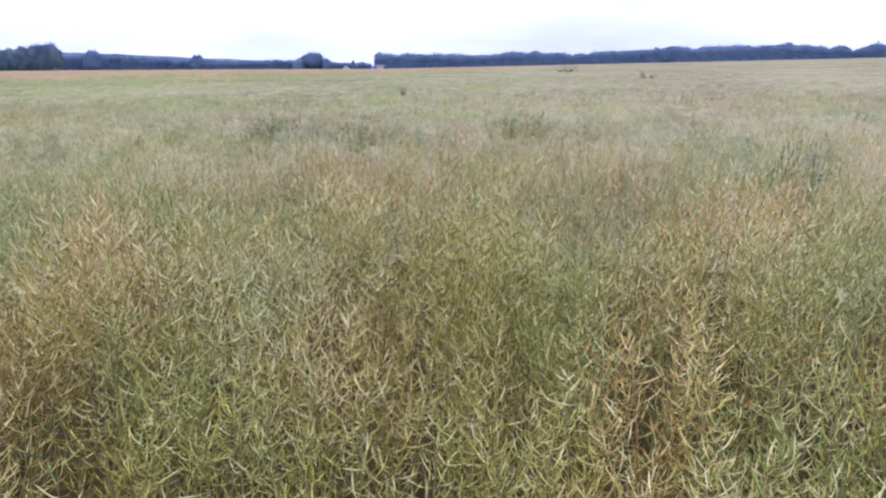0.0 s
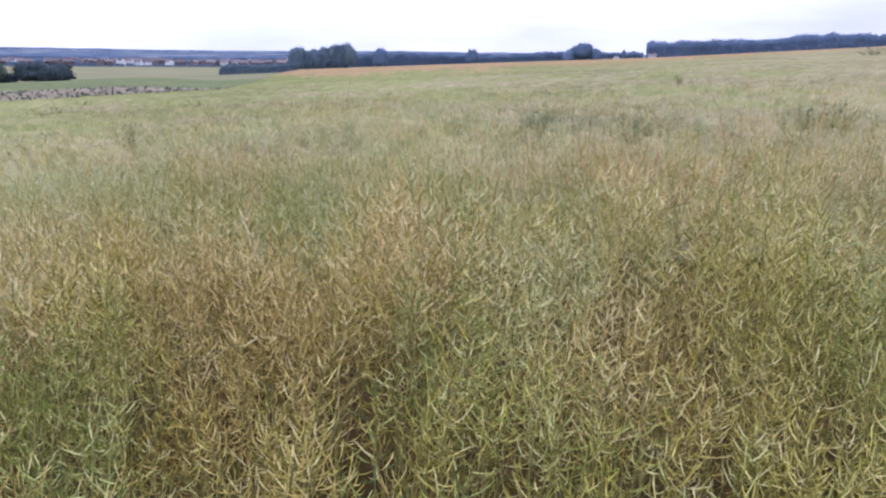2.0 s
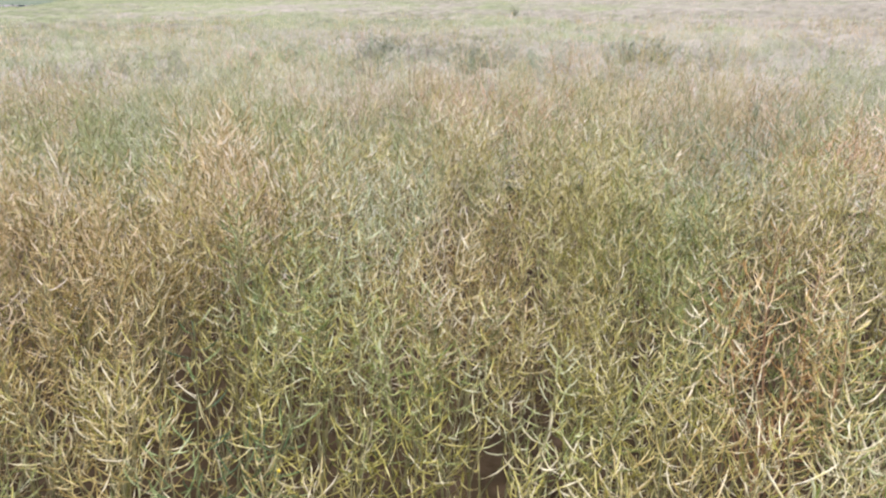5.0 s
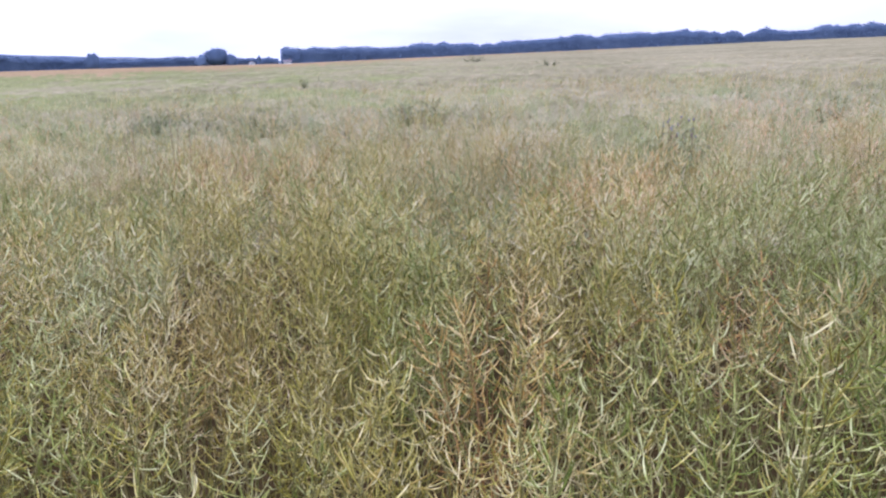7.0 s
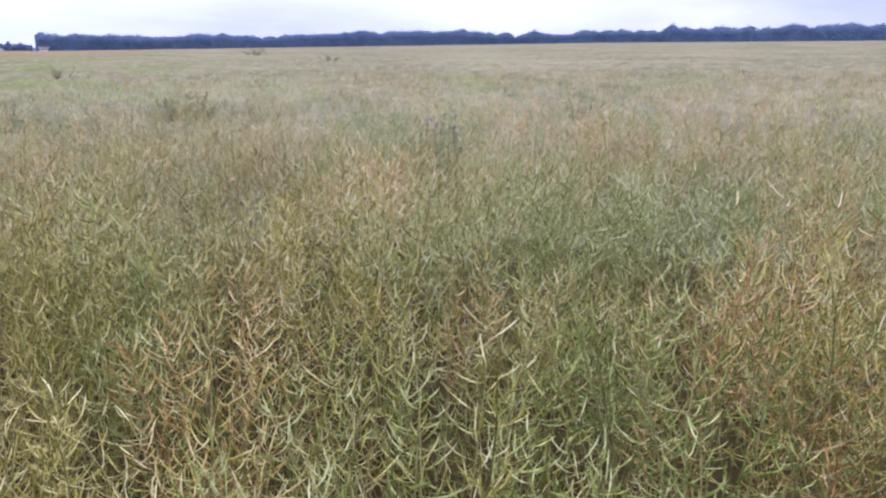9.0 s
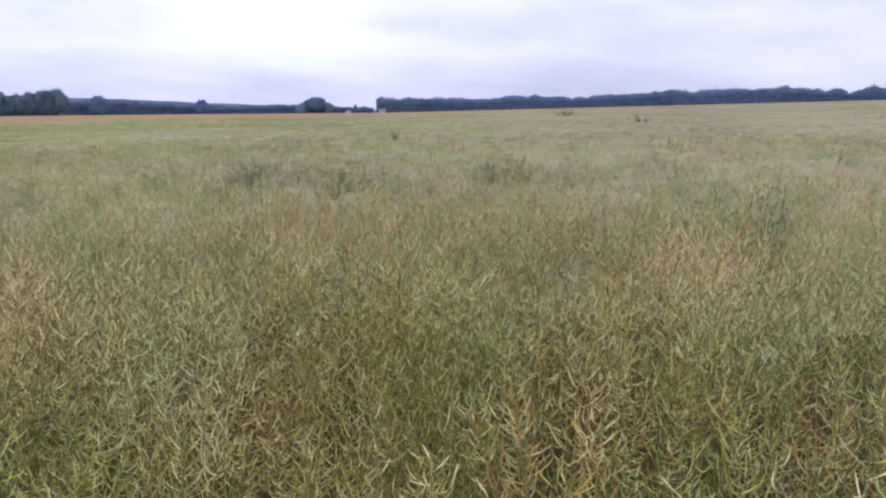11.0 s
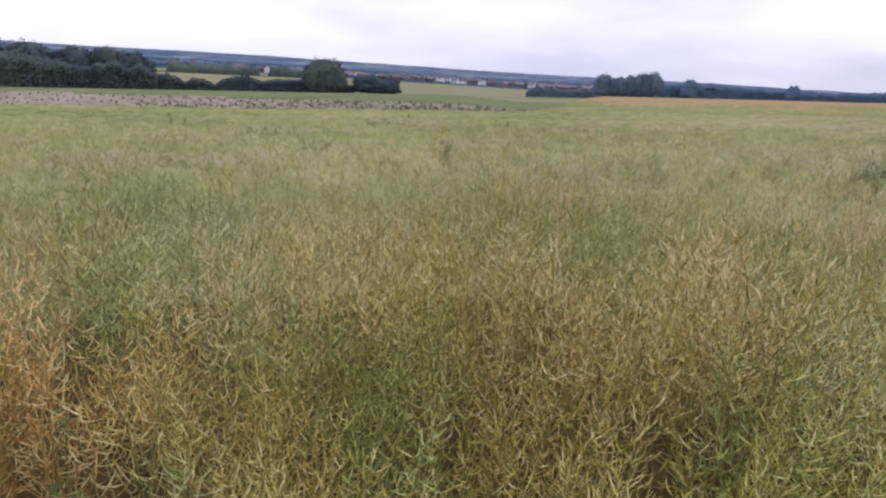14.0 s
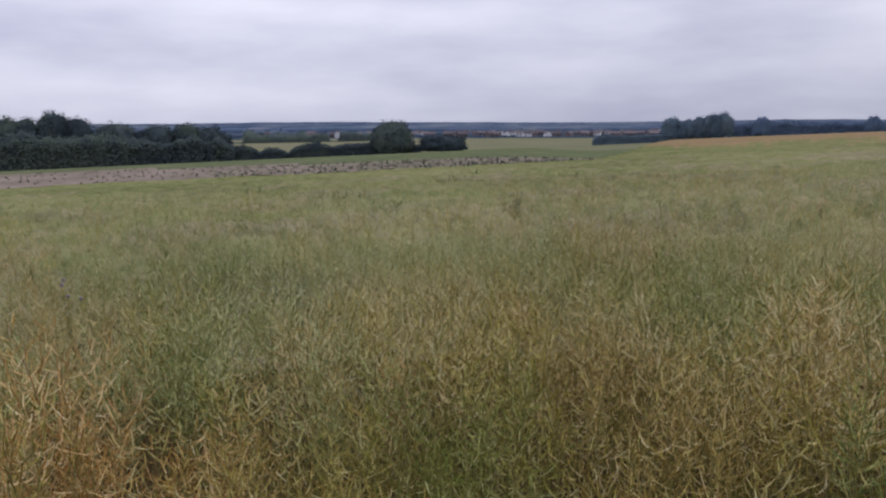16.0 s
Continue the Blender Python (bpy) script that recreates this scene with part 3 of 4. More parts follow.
def clump(seed, pods, rings, fat, low, sides=3, stalk_sides=3, loose=1.0):
    r = random.Random(seed)
    pieces, stalks = [], []
    for z, turn, lean, off in branch_points(r):
        stalk, ps = raceme_pieces(r, r.uniform(0.34, 0.52), pods, rings, max(2, stalk_sides), fat, sides)
        m = Matrix.Translation((off * loose * math.cos(turn), off * loose * math.sin(turn), z)) @ Matrix.Rotation(turn, 4, "Z") @ Matrix.Rotation(lean * loose, 4, "Y") @ Matrix.Rotation(r.uniform(0, 6.28), 4, "Z")
        for p, st in [*([(stalk, True)] if stalk_sides else []), *((q, False) for q in ps)]:
            pieces.append((moved(p[0], m), p[1]))
            stalks.append(np.full(len(p[1]), st))
    if low:
        p = tube([(0, 0, 0), (0.01, 0, 0.65)], [0.006, 0.003], 3)
        pieces.append(p)
        stalks.append(np.full(len(p[1]), True))
    v, f = joined(pieces)
    return v, f, np.concatenate(stalks)


mid_pool = [clump(300 + n, 19, ARC, 0.98, True, 2) for n in range(9)]
spots = spread(NEAR - 1.0, 5.8, -92, 62, 19, 21)
reach = np.hypot(*spots.T)
odds = np.random.default_rng(25).uniform(0, 1, len(spots))
clear = np.array([not in_gap(x, y) for x, y in spots])
spots = spots[clear & (odds < smooth(NEAR - 1.0, NEAR + 0.1, reach)) & (odds > smooth(5.0, 5.8, reach))]
sown("mid_crop", spots, mid_pool, "oilseed rape crop with green and tan pods", mats=HAZED_MID_PODS)
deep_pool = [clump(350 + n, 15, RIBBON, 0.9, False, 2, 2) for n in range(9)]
sown("deep_crop", spread(5.2, 9.5, -90, 58, 13.5, 24), deep_pool, "oilseed rape crop with fine green and tan pods", mats=HAZED_SPRAYS)
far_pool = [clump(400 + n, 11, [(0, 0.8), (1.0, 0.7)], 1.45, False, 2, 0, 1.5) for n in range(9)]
sown("far_crop", spread(9.5, 24, -90, 58, 4.4, 22), far_pool, "oilseed rape crop further into the field", (0.93, 1.1), 0.0, HAZED_SPRAYS)
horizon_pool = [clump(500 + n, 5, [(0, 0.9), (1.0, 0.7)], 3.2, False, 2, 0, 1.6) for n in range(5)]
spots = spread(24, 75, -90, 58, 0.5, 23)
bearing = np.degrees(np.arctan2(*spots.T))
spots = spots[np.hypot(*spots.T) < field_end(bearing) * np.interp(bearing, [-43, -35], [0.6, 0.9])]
sown("distant_crop", spots, horizon_pool, "oilseed rape crop towards the far side of the field", (0.93, 1.12), 0.06, HAZED_SPRAYS)

# ---- trees and hedges ----


ICO = bmesh.new()
bmesh.ops.create_icosphere(ICO, subdivisions=3, radius=1.0)
HEART_V = np.array([tuple(v.co) for v in ICO.verts])
HEART_F = np.array([[v.index for v in f.verts] + [f.verts[2].index] for f in ICO.faces])[:, :3]
ICO.free()


def tuft_cloud(rnd_, lobes, per, leaf):
    """Loose leaves over many low tufts: (centre, radius)."""
    g = np.random.default_rng(rnd_.randrange(10 ** 6))
    quads = []
    for c, r in lobes:
        d = g.normal(size=(per, 3))
        d /= np.linalg.norm(d, axis=1)[:, None]
        p = np.array(c) + d * r * g.uniform(0.4, 1.1, (per, 1))
        u = g.normal(size=(per, 3))
        u /= np.linalg.norm(u, axis=1)[:, None]
        w = np.cross(u, g.normal(size=(per, 3)))
        w /= np.linalg.norm(w, axis=1)[:, None] + 1e-6
        s_ = leaf * g.uniform(0.55, 1.4, (per, 1))
        quads.append(np.stack([p - u * s_, p + w * s_ * 0.6, p + u * s_, p - w * s_ * 0.6], 1).reshape(-1, 3))
    q = np.concatenate(quads)
    return q, np.arange(len(q)).reshape(-1, 4)


def lump(p, seed):
    """Bulges of foliage: broad ones and smaller ones."""
    return noise.noise((p[0] * 1.7 + seed, p[1] * 1.7, p[2] * 1.7)) * 0.3 + noise.noise((p[0] * 4.5, p[1] * 4.5 + seed, p[2] * 4.5)) * 0.14


def crown_cloud(rnd_, h, w, low, count, leaf):
    """A full crown h high and w wide on the origin: a lumpy dome of loose leaf sprays round a thick inner mass."""
    seed = rnd_.uniform(0, 50)
    g = np.random.default_rng(rnd_.randrange(10 ** 6))
    zc = h * (low + (1 - low) * (0.3 if low < 0.06 else 0.42))
    reach = np.array([0.5 * w, 0.5 * w, h - zc])

    def shell(d, u):
        d = np.sign(d) * np.abs(d) ** 0.8
        k_ = np.array([0.96 + 0.8 * lump(q, seed) for q in d])
        if low < 0.06:  # foliage down to the ground: the skirt hangs almost straight
            flat = np.hypot(d[:, 0], d[:, 1]) + 1e-6
            d = d * np.stack([np.where(d[:, 2] < 0, flat ** -0.7, 1.0)] * 2 + [np.ones(len(d))], 1)
        p = d * reach * (k_ * u)[:, None]
        p[:, 2] = np.where(p[:, 2] < 0, p[:, 2] * (zc - low * h) / (h - zc), p[:, 2]) + zc
        return p

    d = g.normal(size=(count, 3))
    d /= np.linalg.norm(d, axis=1)[:, None]
    p = shell(d, g.uniform(0.82, 1.0, count))
    face = d + g.normal(size=(count, 3)) * 0.4
    u = np.cross(face, g.normal(size=(count, 3)))
    u /= np.linalg.norm(u, axis=1)[:, None]
    t = np.cross(u, face)
    t /= np.linalg.norm(t, axis=1)[:, None] + 1e-6
    s_ = leaf * g.uniform(0.5, 1.4, (count, 1))
    q = np.stack([p - u * s_, p + t * s_ * 0.65, p + u * s_, p - t * s_ * 0.65], 1).reshape(-1, 3)
    tri = np.arange(len(q)).reshape(-1, 4)
    tri = np.concatenate([tri[:, [0, 1, 2]], tri[:, [0, 2, 3]], HEART_F + len(q)])
    return np.concatenate([q, shell(HEART_V, np.full(len(HEART_V), 0.9))]), tri


def tree(name, label, category, az, d, top_el, half_deg, leaf_mat, seed, group="", low=0.12, count=2600, leaf=None):
    rnd_ = random.Random(seed)
    x, y, z = at(az, d)
    top = EYE + d * math.tan(radians(top_el))
    h, w = max(1.0, top - z), 2 * d * math.tan(radians(half_deg))
    root = tagged(new(name), label, category, group)
    root.matrix_basis = pose(x, y, z)
    points, radii = [(0, 0, -0.3), (0.02 * w, 0, 0.3 * h), (0, 0.02 * w, 0.75 * h)], [0.035 * h, 0.026 * h, 0.008 * h]
    pieces = [tube(points, radii, 6)]
    for n in range(6):
        a, e = n * 1.05, rnd_.uniform(0.5, 0.85)
        lx, ly, lz = 0.3 * w * math.cos(a), 0.3 * w * math.sin(a), e * h
        pieces.append(tube([(0, 0, 0.22 * h), (lx * 0.5, ly * 0.5, lz * 0.75), (lx, ly, lz)], [0.014 * h, 0.009 * h, 0.004 * h], 4))
    v, f = joined(pieces)
    part("trunk", mesh_from("trunk", v, f, [BARK], None, False), root)
    v, f = crown_cloud(rnd_, h, w, low, count, leaf or 0.016 * (h + w) * 0.5 + 0.07)
    part("crown", mesh_from("crown", v, f, [leaf_mat]), root)
    return root


def hedge(name, label, az0, az1, d0, d1, tops, leaf_mat, seed, step_deg=0.5, leaf=0.5, per=40, category="hedge", kind="stuff", depth=2.0, skip=0.0, ragged=0.1):
    """A run of hedge or wood between two bearings: loose leaves round a thick inner mass; tops: (bearing, elevation) of its outline."""
    g = np.random.default_rng(seed)

    def column(a, row):
        """Foot and height of the foliage at a bearing; row runs from the front (-1) to the back (1)."""
        d = d0 + (d1 - d0) * (a - az0) / (az1 - az0) + row * depth
        x, y, z = at(a, d)
        h = max(0.8, EYE + d * math.tan(radians(float(np.interp(a, [t for t, _ in tops], [e for _, e in tops])))) - z)
        q = a / step_deg
        bulge = 0.6 * abs(noise.noise((q * 0.3, row * 0.3, seed))) + 0.22 * abs(noise.noise((q * 0.9, row * 0.5, seed + 9)))
        rag = noise.noise((q * 0.16, row, seed + 4))
        h *= 1.03 - ragged * 2 * bulge - ragged * max(0.0, rag)
        return x, y, z, h, skip and noise.noise((q * 0.22, 5.0, seed + 20)) < skip * 2 - 0.8

    vs, fs, n = [], [], 0
    cols = np.arange(az0, az1, step_deg * 0.6)
    for a in cols:
        for q in range(per // 2):
            row = g.uniform(-1, 1)
            x, y, z, h, bare = column(a + g.uniform(0, step_deg * 0.6), row)
            if bare:
                continue
            u_ = g.uniform(0, 1) if q % 3 else 1 - 0.3 * g.uniform(0, 1) ** 1.5
            round_ = 1 - 0.16 * row * row
            p = np.array((x, y, z + h * round_ * u_))
            face = np.array((x / d0 * row, y / d0 * row, 0.6 + 0.6 * max(0.0, u_ - 0.4))) + g.normal(size=3) * 0.3
            u = np.cross(face, g.normal(size=3))
            u /= np.linalg.norm(u)
            t = np.cross(u, face)
            t /= np.linalg.norm(t) + 1e-6
            s_ = leaf * g.uniform(0.5, 1.4)
            vs.append(np.stack([p - u * s_, p + t * s_ * 0.65, p + u * s_, p - t * s_ * 0.65]))
            fs.append((n, n + 1, n + 2, n + 3))
            n += 4
    last = None
    for a in np.append(cols, az1):
        ring = []
        for row, k_ in ((-0.6, 0.0), (-0.6, 0.6), (-0.3, 0.93), (0.3, 0.93), (0.6, 0.6), (0.6, 0.0)):
            x, y, z, h, bare = column(a, row)
            ring.append((x, y, z + h * k_ * (0.1 if bare else 1) - 0.1))
        vs.append(np.array(ring))
        if last is not None:
            fs += [(last + c, n + c, n + c + 1, last + c + 1) for c in range(5)]
        else:
            fs += [(n, n + 1, n + 4, n + 5), (n + 1, n + 2, n + 3, n + 4)]
        last, n = n, n + 6
    fs += [(last, last + 5, last + 4, last + 1), (last + 1, last + 4, last + 3, last + 2)]
    me = mesh_from(name, np.concatenate(vs), np.array(fs), [leaf_mat])
    return tagged(new(name, me), label, category, kind=kind)


# the wood along the upper edge of the field
WOOD = [(-8.7, 1.1), (-8.4, 1.34), (-7.9, 1.3), (-7.6, 1.13), (-6.4, 1.24), (-4.3, 1.3), (-1.1, 1.35), (0, 1.4), (0.6, 1.54), (1.3, 1.7), (1.9, 1.72), (2.4, 1.58), (3.3, 1.82), (3.7, 1.63), (5.8, 1.7), (7, 1.76), (8.7, 2.0),
        (11.2, 2.1), (12.8, 2.46), (13.1, 2.44), (14.3, 2.34), (15.1, 2.46), (17.3, 2.64), (18.2, 2.52), (20.4, 2.82), (21, 2.66), (21.9, 2.8), (22.3, 2.64), (23.9, 2.64), (24.3, 2.38), (24.9, 2.6), (25.7, 2.9), (26.5, 2.76),
        (28.1, 2.66), (28.5, 2.75), (29.2, 3.05), (30.4, 3.02), (32.4, 3.2), (32.9, 3.02), (33.4, 3.17), (34.5, 3.05), (35, 3.38), (35.4, 3.66), (35.8, 3.4), (37, 3.36), (38.9, 3.54), (39.5, 3.38), (40.2, 3.58), (42.4, 3.58),
        (43.3, 3.72), (44.7, 3.6), (46.7, 3.84), (47.6, 3.62), (48.4, 3.8), (51, 3.7), (60, 3.8), (75, 3.9)]
hedge("far_wood", "long dark wood along the top of the field, tinted blue for haze", -8.7, 66, 440, 470, [(a, e + 0.12) for a, e in WOOD], LEAF_FAR_HAZED, 1, 0.32, 0.5, 220, "wood", depth=7, ragged=0.22)
hedge("far_hedge", "low dark hedge and copse beyond the field", -30.4, -9, 380, 430, [(-30.4, 0.2), (-29.7, 0.24), (-29.3, 0.42), (-28.7, 0.34), (-27.5, 0.42), (-26.6, 0.42), (-25, 0.38), (-23.7, 0.32), (-22.4, 0.24), (-20.5, 0.22), (-19, 0.27), (-17.4, 0.42), (-16.7, 0.54), (-15.2, 0.48), (-14.4, 0.56), (-12, 0.6), (-11.8, 0.48), (-11.2, 0.46), (-10, 0.48), (-9.6, 0.6), (-9.2, 0.5), (-9, 0.5)], LEAF_FAR_HAZED, 2, 0.32, 0.42, 260, depth=4, ragged=0.22)
hedge("clipped_hedge", "dark low hedge at the brow of the field", -39.7, -30, 318, 335, [(-39.7, -0.95), (-39.4, -0.72), (-38.7, -0.5), (-38.1, -0.66), (-36.6, -0.6), (-34.5, -0.5), (-30, -0.2)], LEAF_HAZED, 3, 0.35, 0.36, 110, depth=2, ragged=0.12)
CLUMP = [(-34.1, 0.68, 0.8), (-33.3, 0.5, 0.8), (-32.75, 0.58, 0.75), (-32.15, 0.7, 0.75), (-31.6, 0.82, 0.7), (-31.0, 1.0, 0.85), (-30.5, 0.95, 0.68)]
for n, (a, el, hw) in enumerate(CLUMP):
    tree("broadleaf_tree", "tall dark broadleaf tree in a clump at the field edge", "tree", a, 330, el, hw, LEAF_HAZED, 40 + n, "clump of tall trees", 0.02)
tree("broadleaf_tree", "round dark tree at the end of a hedge", "tree", -28.05, 372, 0.66, 0.6, LEAF_FAR_HAZED, 50, "", 0.02)
tree("broadleaf_tree", "lone round tree standing above the far hedge", "tree", -21.3, 385, 0.64, 0.5, LEAF_FAR_HAZED, 51, "", 0.02)
tree("broadleaf_tree", "spreading dome-shaped tree above the far hedge", "tree", -13.2, 405, 1.16, 0.85, LEAF_FAR_HAZED, 52, "", 0.1)
tree("broadleaf_tree", "lower bushy tree beside the dome-shaped tree", "tree", -14.1, 405, 0.72, 0.6, LEAF_FAR_HAZED, 53, "", 0.02, 600)
tree("broadleaf_tree", "lower bushy tree beside the dome-shaped tree", "tree", -12.3, 405, 0.76, 0.55, LEAF_FAR_HAZED, 54, "", 0.02, 600)
tree("conifer", "small pointed dark conifer by the white house", "tree", -10.25, 400, 0.72, 0.16, LEAF_FAR_HAZED, 55, "", 0.04, 300)

# hedges and trees below the bare strip
hedge("tall_hedge", "tall overgrown dark green hedge along the field bottom", -100, -66.6, 140, 150, [(-100, 0.3), (-80, -0.1), (-77, -0.5), (-74.6, -0.1), (-73, -0.5), (-71.7, -0.25), (-70.7, -0.6), (-69.4, -0.3), (-68.4, -0.7), (-67.4, -0.5), (-66.6, -1.0)], LEAF_HEDGE_HAZED, 4, 0.7, 0.2, 1600, depth=4, ragged=0.3)
for n, (a, el, hw) in enumerate([(-88, 1.3, 2.5), (-84.5, 1.35, 2.5), (-81.4, 1.05, 1.7), (-79.9, 0.75, 1.2), (-78.15, 1.28, 1.2), (-76.75, 1.02, 1.15), (-74.3, 0.48, 1.7), (-71.8, 0.24, 1.6), (-69.7, 0.42, 1.1), (-68.0, 0.2, 1.5)]):
    tree("broadleaf_tree", "tall dark tree rising above the overgrown hedge", "tree", a, 165 if a < -76 else 151, el, hw, LEAF_HEDGE_HAZED, 60 + n, "trees above the hedge", 0.05, 4500)
hedge("low_hedge", "low green hedge with gaps along the field bottom", -66.5, -52.8, 150, 150, [(-66.5, -1.28), (-65.8, -1.2), (-65, -1.4), (-64.55, -1.75), (-64.1, -1.4), (-63.3, -1.4), (-62.5, -1.85), (-62.1, -1.4), (-61, -1.1), (-60.4, -0.9), (-60, -1.15), (-59.2, -1.38), (-58.3, -1.2), (-57.1, -1.15), (-56.4, -1.05), (-52.8, -1.3)], LEAF_HEDGE_HAZED, 5, 0.4, 0.2, 360, depth=1.4, ragged=0.12)
tree("broadleaf_tree", "large rounded grey-green tree in the hedge", "tree", -54.75, 150, 0.44, 1.75, LEAF_GREY, 70, "", 0.0, 5000)
tree("bush", "broad rounded dark green bush at the hedge end", "bush", -51.0, 150, -0.55, 1.95, LEAF_HEDGE_HAZED, 71, "", 0.0, 3200)
hedge("middle_trees", "dark trees between the green field and the town", -72, -53.5, 640, 700, [(-72, -0.3), (-67, -0.25), (-65.4, 0.0), (-64.5, -0.35), (-62.4, -0.35), (-61.5, -0.05), (-61, -0.35), (-58.2, -0.25), (-53.5, -0.3)], LEAF_HEDGE_HAZED, 6, 0.4, 0.7, 90, "trees", depth=14, skip=0.3, ragged=0.45)
hedge("town_trees", "dark trees scattered through the distant town", -70, -33, 1150, 1250, [(-70, -0.25), (-60, -0.3), (-55, -0.42), (-50, -0.6), (-45, -0.65), (-40, -0.65), (-33, -0.5)], LEAF_TOWN_HAZED, 7, 0.5, 1.3, 50, "trees", depth=30, skip=0.35, ragged=0.5)
hedge("garden_trees", "dark garden trees between the houses of the town", -68, -33, 1130, 1180, [(-68, -0.46), (-55, -0.5), (-50, -0.62), (-40, -0.66), (-33, -0.55)], LEAF_TOWN_HAZED, 27, 0.3, 0.9, 60, "trees", depth=12, skip=0.26, ragged=0.5)
hedge("valley_trees", "dark tree belts on the far side of the town", -100, -20, 1900, 2200, [(-100, 0.08), (-75, 0.08), (-60, 0.05), (-50, -0.05), (-40, -0.08), (-20, 0.0)], LEAF_FAR_HAZED, 8, 0.5, 2.0, 60, "trees", depth=40, skip=0.22, ragged=0.5)
hedge("park_trees", "dark trees and gardens through the middle of the town", -100, -33, 1480, 1600, [(-100, -0.12), (-60, -0.16), (-50, -0.3), (-40, -0.34), (-33, -0.3)], LEAF_TOWN_HAZED, 28, 0.45, 1.5, 60, "trees", depth=30, skip=0.28, ragged=0.6)

hedge("town_edge_trees", "dark bushes and small trees along the edge of the town", -66, -33, 930, 990, [(-66, -0.7), (-55, -0.72), (-50, -0.76), (-40, -0.72), (-33, -0.56)], LEAF_TOWN_HAZED, 17, 0.4, 0.8, 60, "trees", depth=10, skip=0.28, ragged=0.5)

# ---- the town in the valley ----


def house_thing(wide, deep, eaves, ridge, wall_mat, label):
    root = tagged(new("house"), label, "house", "houses of the distant town")
    a, b = wide / 2, deep / 2
    v = [(-a, -b, -1), (a, -b, -1), (a, b, -1), (-a, b, -1), (-a, -b, eaves), (a, -b, eaves), (a, b, eaves), (-a, b, eaves), (-a, 0, ridge), (a, 0, ridge)]
    me = bpy.data.meshes.new("wall")
    me.from_pydata(v, [], [(0, 1, 5, 4), (2, 3, 7, 6), (1, 2, 6, 9, 5), (3, 0, 4, 8, 7)])
    me.materials.append(wall_mat)
    part("wall", me, root)
    o, t = 0.35, 0.2
    k_ = (ridge - eaves) / b
    v = []
    for s in (-1, 1):
        for x in (-a - o, a + o):
            v += [(x, s * (b + o), eaves - o * k_), (x, 0, ridge), (x, 0, ridge + t), (x, s * (b + o), eaves - o * k_ + t)]
    f = []
    for q in (0, 8):
        f += [(q, q + 1, q + 5, q + 4), (q + 3, q + 7, q + 6, q + 2), (q, q + 4, q + 7, q + 3), (q, q + 3, q + 2, q + 1), (q + 4, q + 5, q + 6, q + 7)]
    me = bpy.data.meshes.new("roof")
    me.from_pydata(v, [], f)
    me.materials.append(ROOF_TILE)
    roof = part("roof", me, root)
    cv, cf = tube([(a * 0.6, 0.2, ridge - 0.6), (a * 0.6, 0.2, ridge + 1.1)], [0.55, 0.5], 4)
    part("chimney", mesh_from("chimney", cv, cf, [WALL_BRICK]), roof)
    dark = bpy.data.materials.get("window_dark") or material("window_dark", [(0.03, 0.035, 0.04), (0.06, 0.065, 0.07)], 3, rough=0.15, spec=0.5)
    for x in (-a * 0.5, a * 0.5):
        for z in (1.1, 3.4):
            if z + 1.2 < eaves + 0.3:
                me = bpy.data.meshes.new("window")
                me.from_pydata([(x - 0.6, -b - 0.03, z), (x + 0.6, -b - 0.03, z), (x + 0.6, -b - 0.03, z + 1.1), (x - 0.6, -b - 0.03, z + 1.1), (x - 0.6, -b + 0.05, z), (x + 0.6, -b + 0.05, z), (x + 0.6, -b + 0.05, z + 1.1), (x - 0.6, -b + 0.05, z + 1.1)], [], [(0, 1, 2, 3), (0, 4, 5, 1), (1, 5, 6, 2), (2, 6, 7, 3), (3, 7, 4, 0)])
                me.materials.append(dark)
                part("window", me, root)
    return root


house_kinds = [house_thing(11, 8, 5.0, 8.2, WALL_WHITE, "white rendered house with a red-brown tiled roof"),
               house_thing(15, 8, 4.8, 7.8, WALL_BRICK, "red brick house with a brown tiled roof"),
               house_thing(9, 9, 5.2, 9.0, WALL_WHITE, "small white gabled house with a tiled roof"),
               house_thing(20, 9, 4.6, 7.6, WALL_BRICK, "row of brick houses under one tiled roof")]
shed = house_thing(4.0, 3.0, 2.0, 2.7, WALL_WHITE, "small white building at the foot of the wood")
shed.name = "shed"
tagged(shed, category="shed", group="white sheds by the wood")
shed.matrix_basis = pose(*at(-8.25, 424), 0, 0, 8)
copy_thing(shed, pose(*at(-10.75, 424), 0, 0, 95))
rnd = random.Random(9)
spots = []
for n in range(150):
    a = rnd.uniform(-56.5, -34.2) if n < 130 else rnd.uniform(-66, -56.5)
    spots.append((a, 1060 + 800 * rnd.random() ** 1.2, rnd.choice([0, 1, 1, 1, 1, 2, 3])))
spots += [(-46.4, 1240, 0), (-46.0, 1250, 0), (-49.4, 1220, 2), (-50.6, 1260, 2)]
placed = set()
for a, d, kd in spots:
    x, y, z = at(a, d)
    m = pose(x, y, z, 0, 0, -a + rnd.choice([0, 0, 90]) + rnd.uniform(-25, 25))
    if kd in placed:
        copy_thing(house_kinds[kd], m)
    else:
        house_kinds[kd].matrix_basis = m
        placed.add(kd)

# ---- weeds in the crop and on the bare strip ----


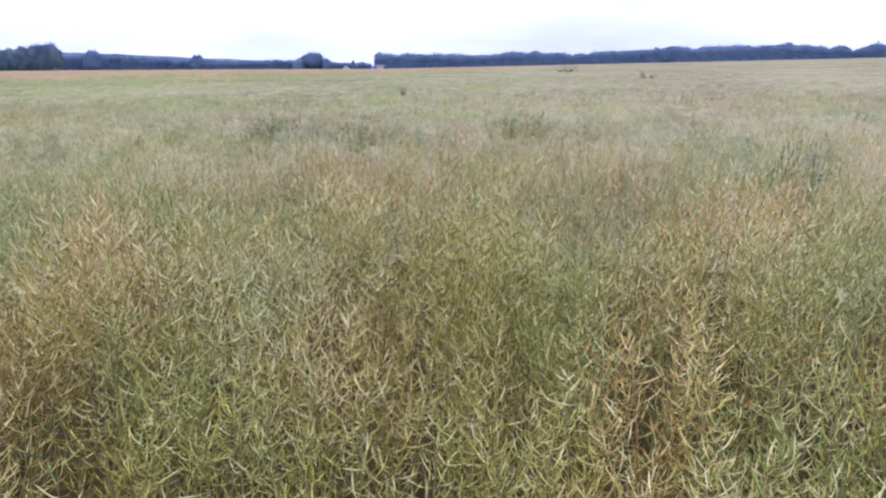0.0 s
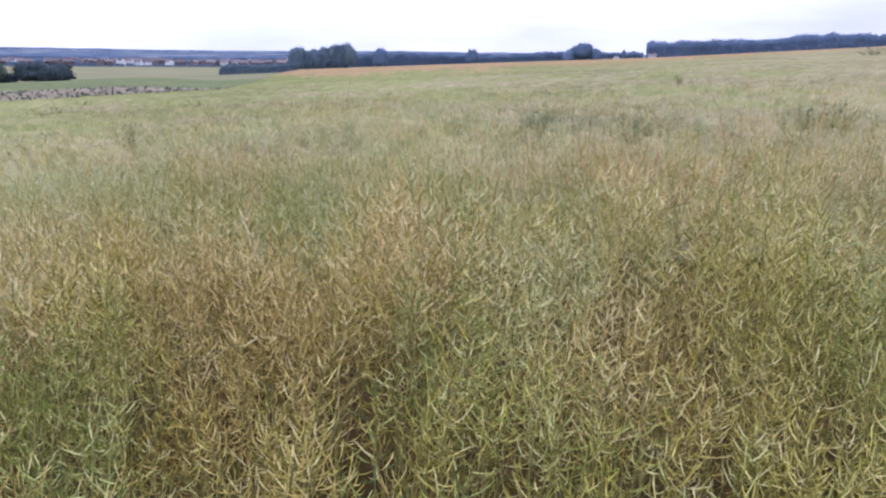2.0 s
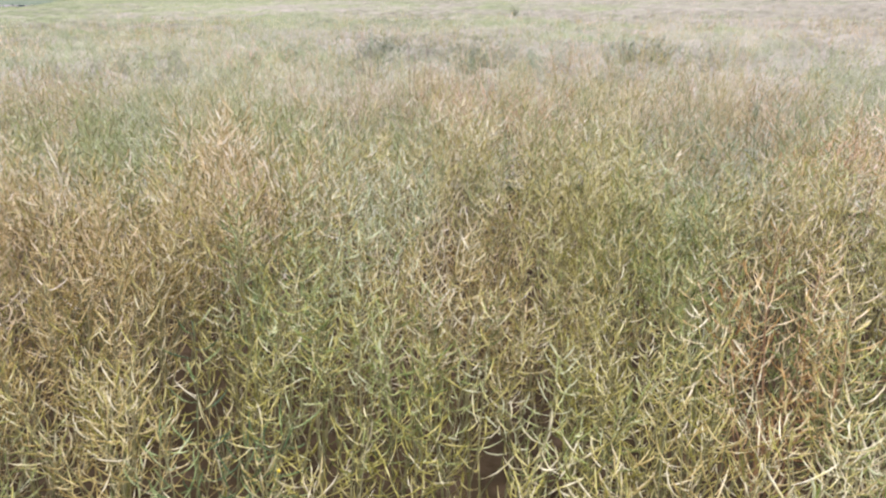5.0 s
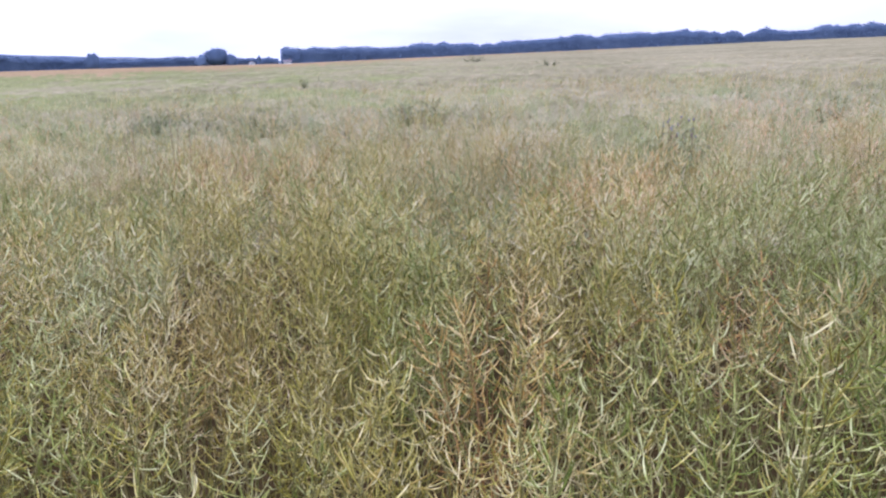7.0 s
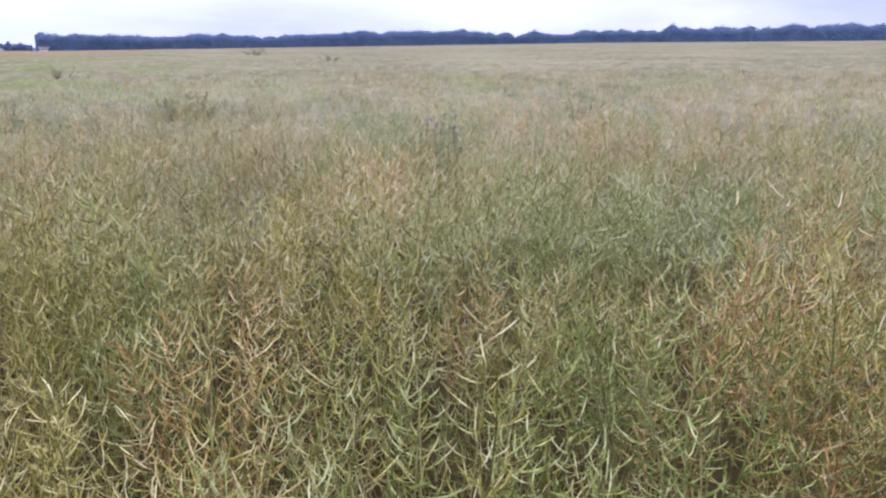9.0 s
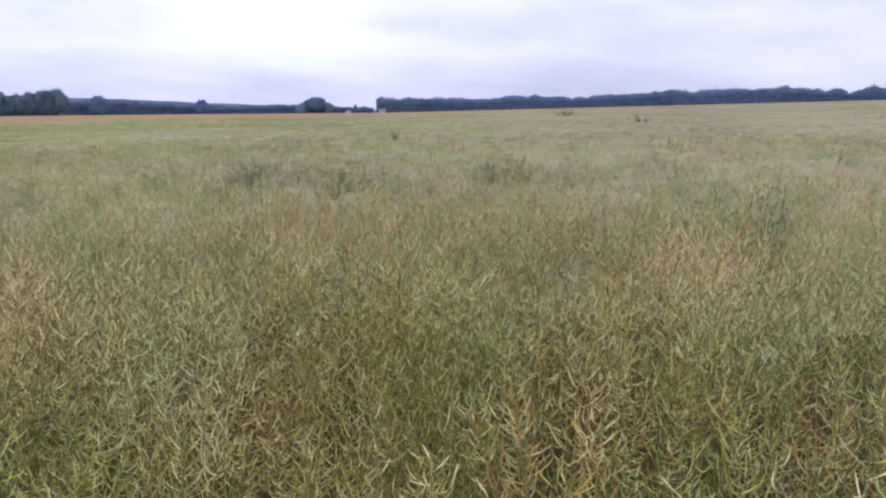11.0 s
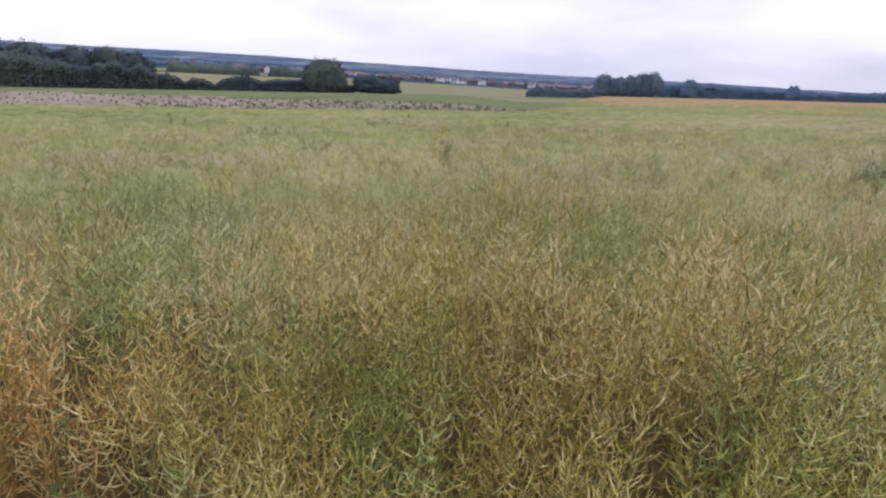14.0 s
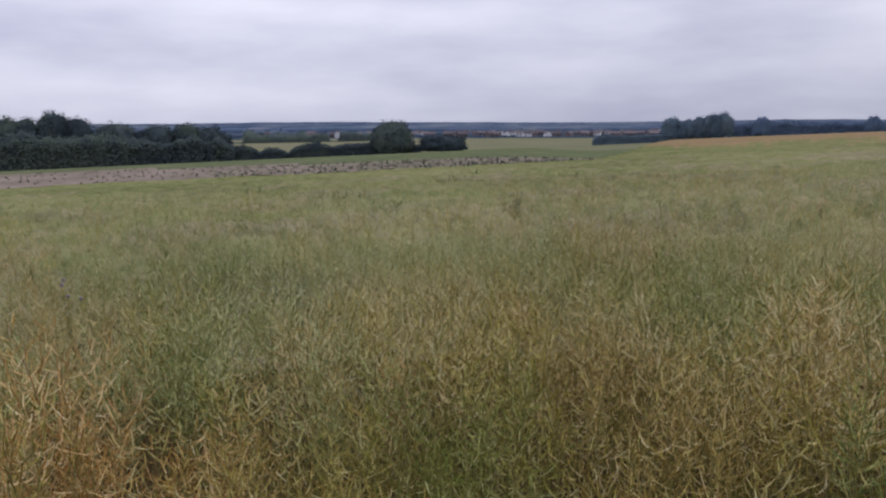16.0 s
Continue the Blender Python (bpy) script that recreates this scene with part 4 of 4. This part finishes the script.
def weed_thing(name, label, az, d, height, seed, leaf_mat, stems=7, leaves=14, leaf=0.05, spread_=0.25, head=None):
    """A standing weed: stems that fork from one foot, leaves or seed heads along them."""
    r = random.Random(seed)
    x, y, z = at(az, d)
    root = tagged(new(name), label, "weed")
    root.matrix_basis = pose(x, y, z, 0, 0, r.uniform(0, 360))
    for n in range(stems):
        a, h = r.uniform(0, 6.28), height * r.uniform(0.72, 1.0)
        reach = spread_ * r.uniform(0.2, 1.0)
        tip = (reach * math.cos(a), reach * math.sin(a), h)
        v, f = tube([(0, 0, -0.03), (tip[0] * 0.35, tip[1] * 0.35, h * 0.5), tip], [0.006, 0.004, 0.002], 4)
        stem = part("stem", mesh_from("stem", v, f, [STALK if leaf_mat is not DOCK else DOCK], None, False), root)
        pieces = []
        for q in range(leaves):
            s_ = r.uniform(0.4, 1.0)
            px, py, pz = tip[0] * s_ * s_, tip[1] * s_ * s_, h * s_
            t_, l_ = r.uniform(0, 6.28), leaf * r.uniform(0.5, 1.2) * (1.3 - 0.7 * s_)
            u, w = Vector((math.cos(t_), math.sin(t_), r.uniform(-0.2, 0.7))).normalized(), Vector((-math.sin(t_), math.cos(t_), 0))
            o = Vector((px, py, pz))
            pts = [o, o + u * l_ * 0.5 + w * l_ * 0.25, o + u * l_ + Vector((0, 0, -0.2 * l_)), o + u * l_ * 0.5 - w * l_ * 0.25]
            pieces.append((np.array([tuple(p) for p in pts]), np.array([(0, 1, 2, 3)])))
        v, f = joined(pieces)
        tagged(part("leaves" if leaf_mat is not DOCK else "seed_head", mesh_from("leaves", v, f, [leaf_mat]), stem), kind="stuff")
        if head is not None:
            bm = bmesh.new()
            bmesh.ops.create_icosphere(bm, subdivisions=1, radius=0.013 if head is PURPLE else 0.0045, matrix=Matrix.Translation(tip) @ Matrix.Diagonal((1, 1, 1.3, 1)))
            me = bpy.data.meshes.new("flower")
            bm.to_mesh(me)
            bm.free()
            me.materials.append(head)
            part("flower", me, stem)
    return root


WEEDS = [(-16.9, 13.0, 1.16), (-15.8, 13.5, 1.12), (-9.8, 11.4, 1.12), (-8.3, 11.8, 1.14), (1.6, 13.0, 1.14), (3.0, 13.3, 1.12), (-55.8, 15.4, 1.12), (-54.3, 15.8, 1.1), (-60, 19.6, 1.1), (-58.4, 19.3, 1.1), (-51.2, 26.3, 1.12), (-50, 26.8, 1.1), (-65.5, 24.8, 1.3),
         (-46.7, 14.3, 1.15), (-49, 31, 1.15), (31.4, 12.3, 1.14), (25, 16, 1.14), (-6.2, 27.5, 1.3), (22.4, 7.6, 1.05), (11.3, 53, 1.5), (5.6, 100, 1.9), (-42, 24.5, 1.2)]
for n, (a, d, h) in enumerate(WEEDS):
    weed_thing("weed_clump", "leafy grey-green weed standing among the rape crop", a, d, h, 800 + n, WEED, 14, 40, 0.05 + 0.0025 * d, 0.25 + 0.02 * d)
weed_thing("weed_clump", "tall slender grey-green weed standing above the rape crop", -37.3, 7.2, 1.3, 829, WEED, 4, 16, 0.04, 0.14)
DOCKS = [(14.4, 19.3, 1.3), (13.8, 19.7, 1.26), (-14.2, 7.6, 1.42), (-13.4, 7.7, 1.5), (-17.2, 8.6, 1.22), (-84, 5.5, 1.2)]
for n, (a, d, h) in enumerate(DOCKS):
    weed_thing("dock", "dry brown dock stalk standing above the crop", a, d, h, 830 + n, DOCK, 2 if d < 10 else 5, 22, 0.018 if d < 10 else 0.06, 0.12 if d < 10 else 0.22)
weed_thing("thistle", "thistle with pale purple flower heads among the crop", -78.6, 6.2, 1.16, 850, WEED, 4, 10, 0.08, 0.12, PURPLE)
for n, (a, d) in enumerate([(20.6, 8.5), (21.4, 8.75), (22.3, 8.4), (21.8, 8.9), (23.2, 8.3)]):
    weed_thing("thistle", "grey-purple seeding thistle in a patch of the crop", a, d, 1.06, 870 + n, DOCK, 6, 16, 0.05, 0.2, PURPLE)
weed_thing("mallow", "small broad-leaved green weed among dry pods", -77.4, 2.75, 0.98, 851, MALLOW, 3, 6, 0.1, 0.06)
for n, (a, d) in enumerate([(-56, 1.5), (-55, 1.62), (-29, 1.45), (-47, 1.5)]):
    weed_thing("yellow_weed", "weed with tiny yellow flowers low in the crop", a, d, 0.84, 860 + n, WEED, 3, 6, 0.04, 0.08, YELLOW)

# dark tufts over the bare strip
r_ = random.Random(77)
lobes = []
for n in range(1500):
    a = r_.uniform(-88, -37)
    d = r_.uniform(min(field_end(a), 90) + 1, np.interp(a, [-85, -72, -64, -58, -50, -42, -37], [119, 114, 106, 102.5, 102, 102, 98]))
    if r_.random() < np.interp(a, [-88, -72, -62, -45], [0.18, 0.3, 0.8, 1.0]):
        x, y, z = at(a, d)
        lobes.append(((x, y, z + 0.08), 0.07 + 0.24 * r_.random() ** 2.2))
v, f = tuft_cloud(r_, lobes, 10, 0.09)
tagged(new("strip_tufts", mesh_from("strip_tufts", v, f, [TUFT])), "dark weed tufts dotted over the bare tan strip", "weeds", kind="stuff")
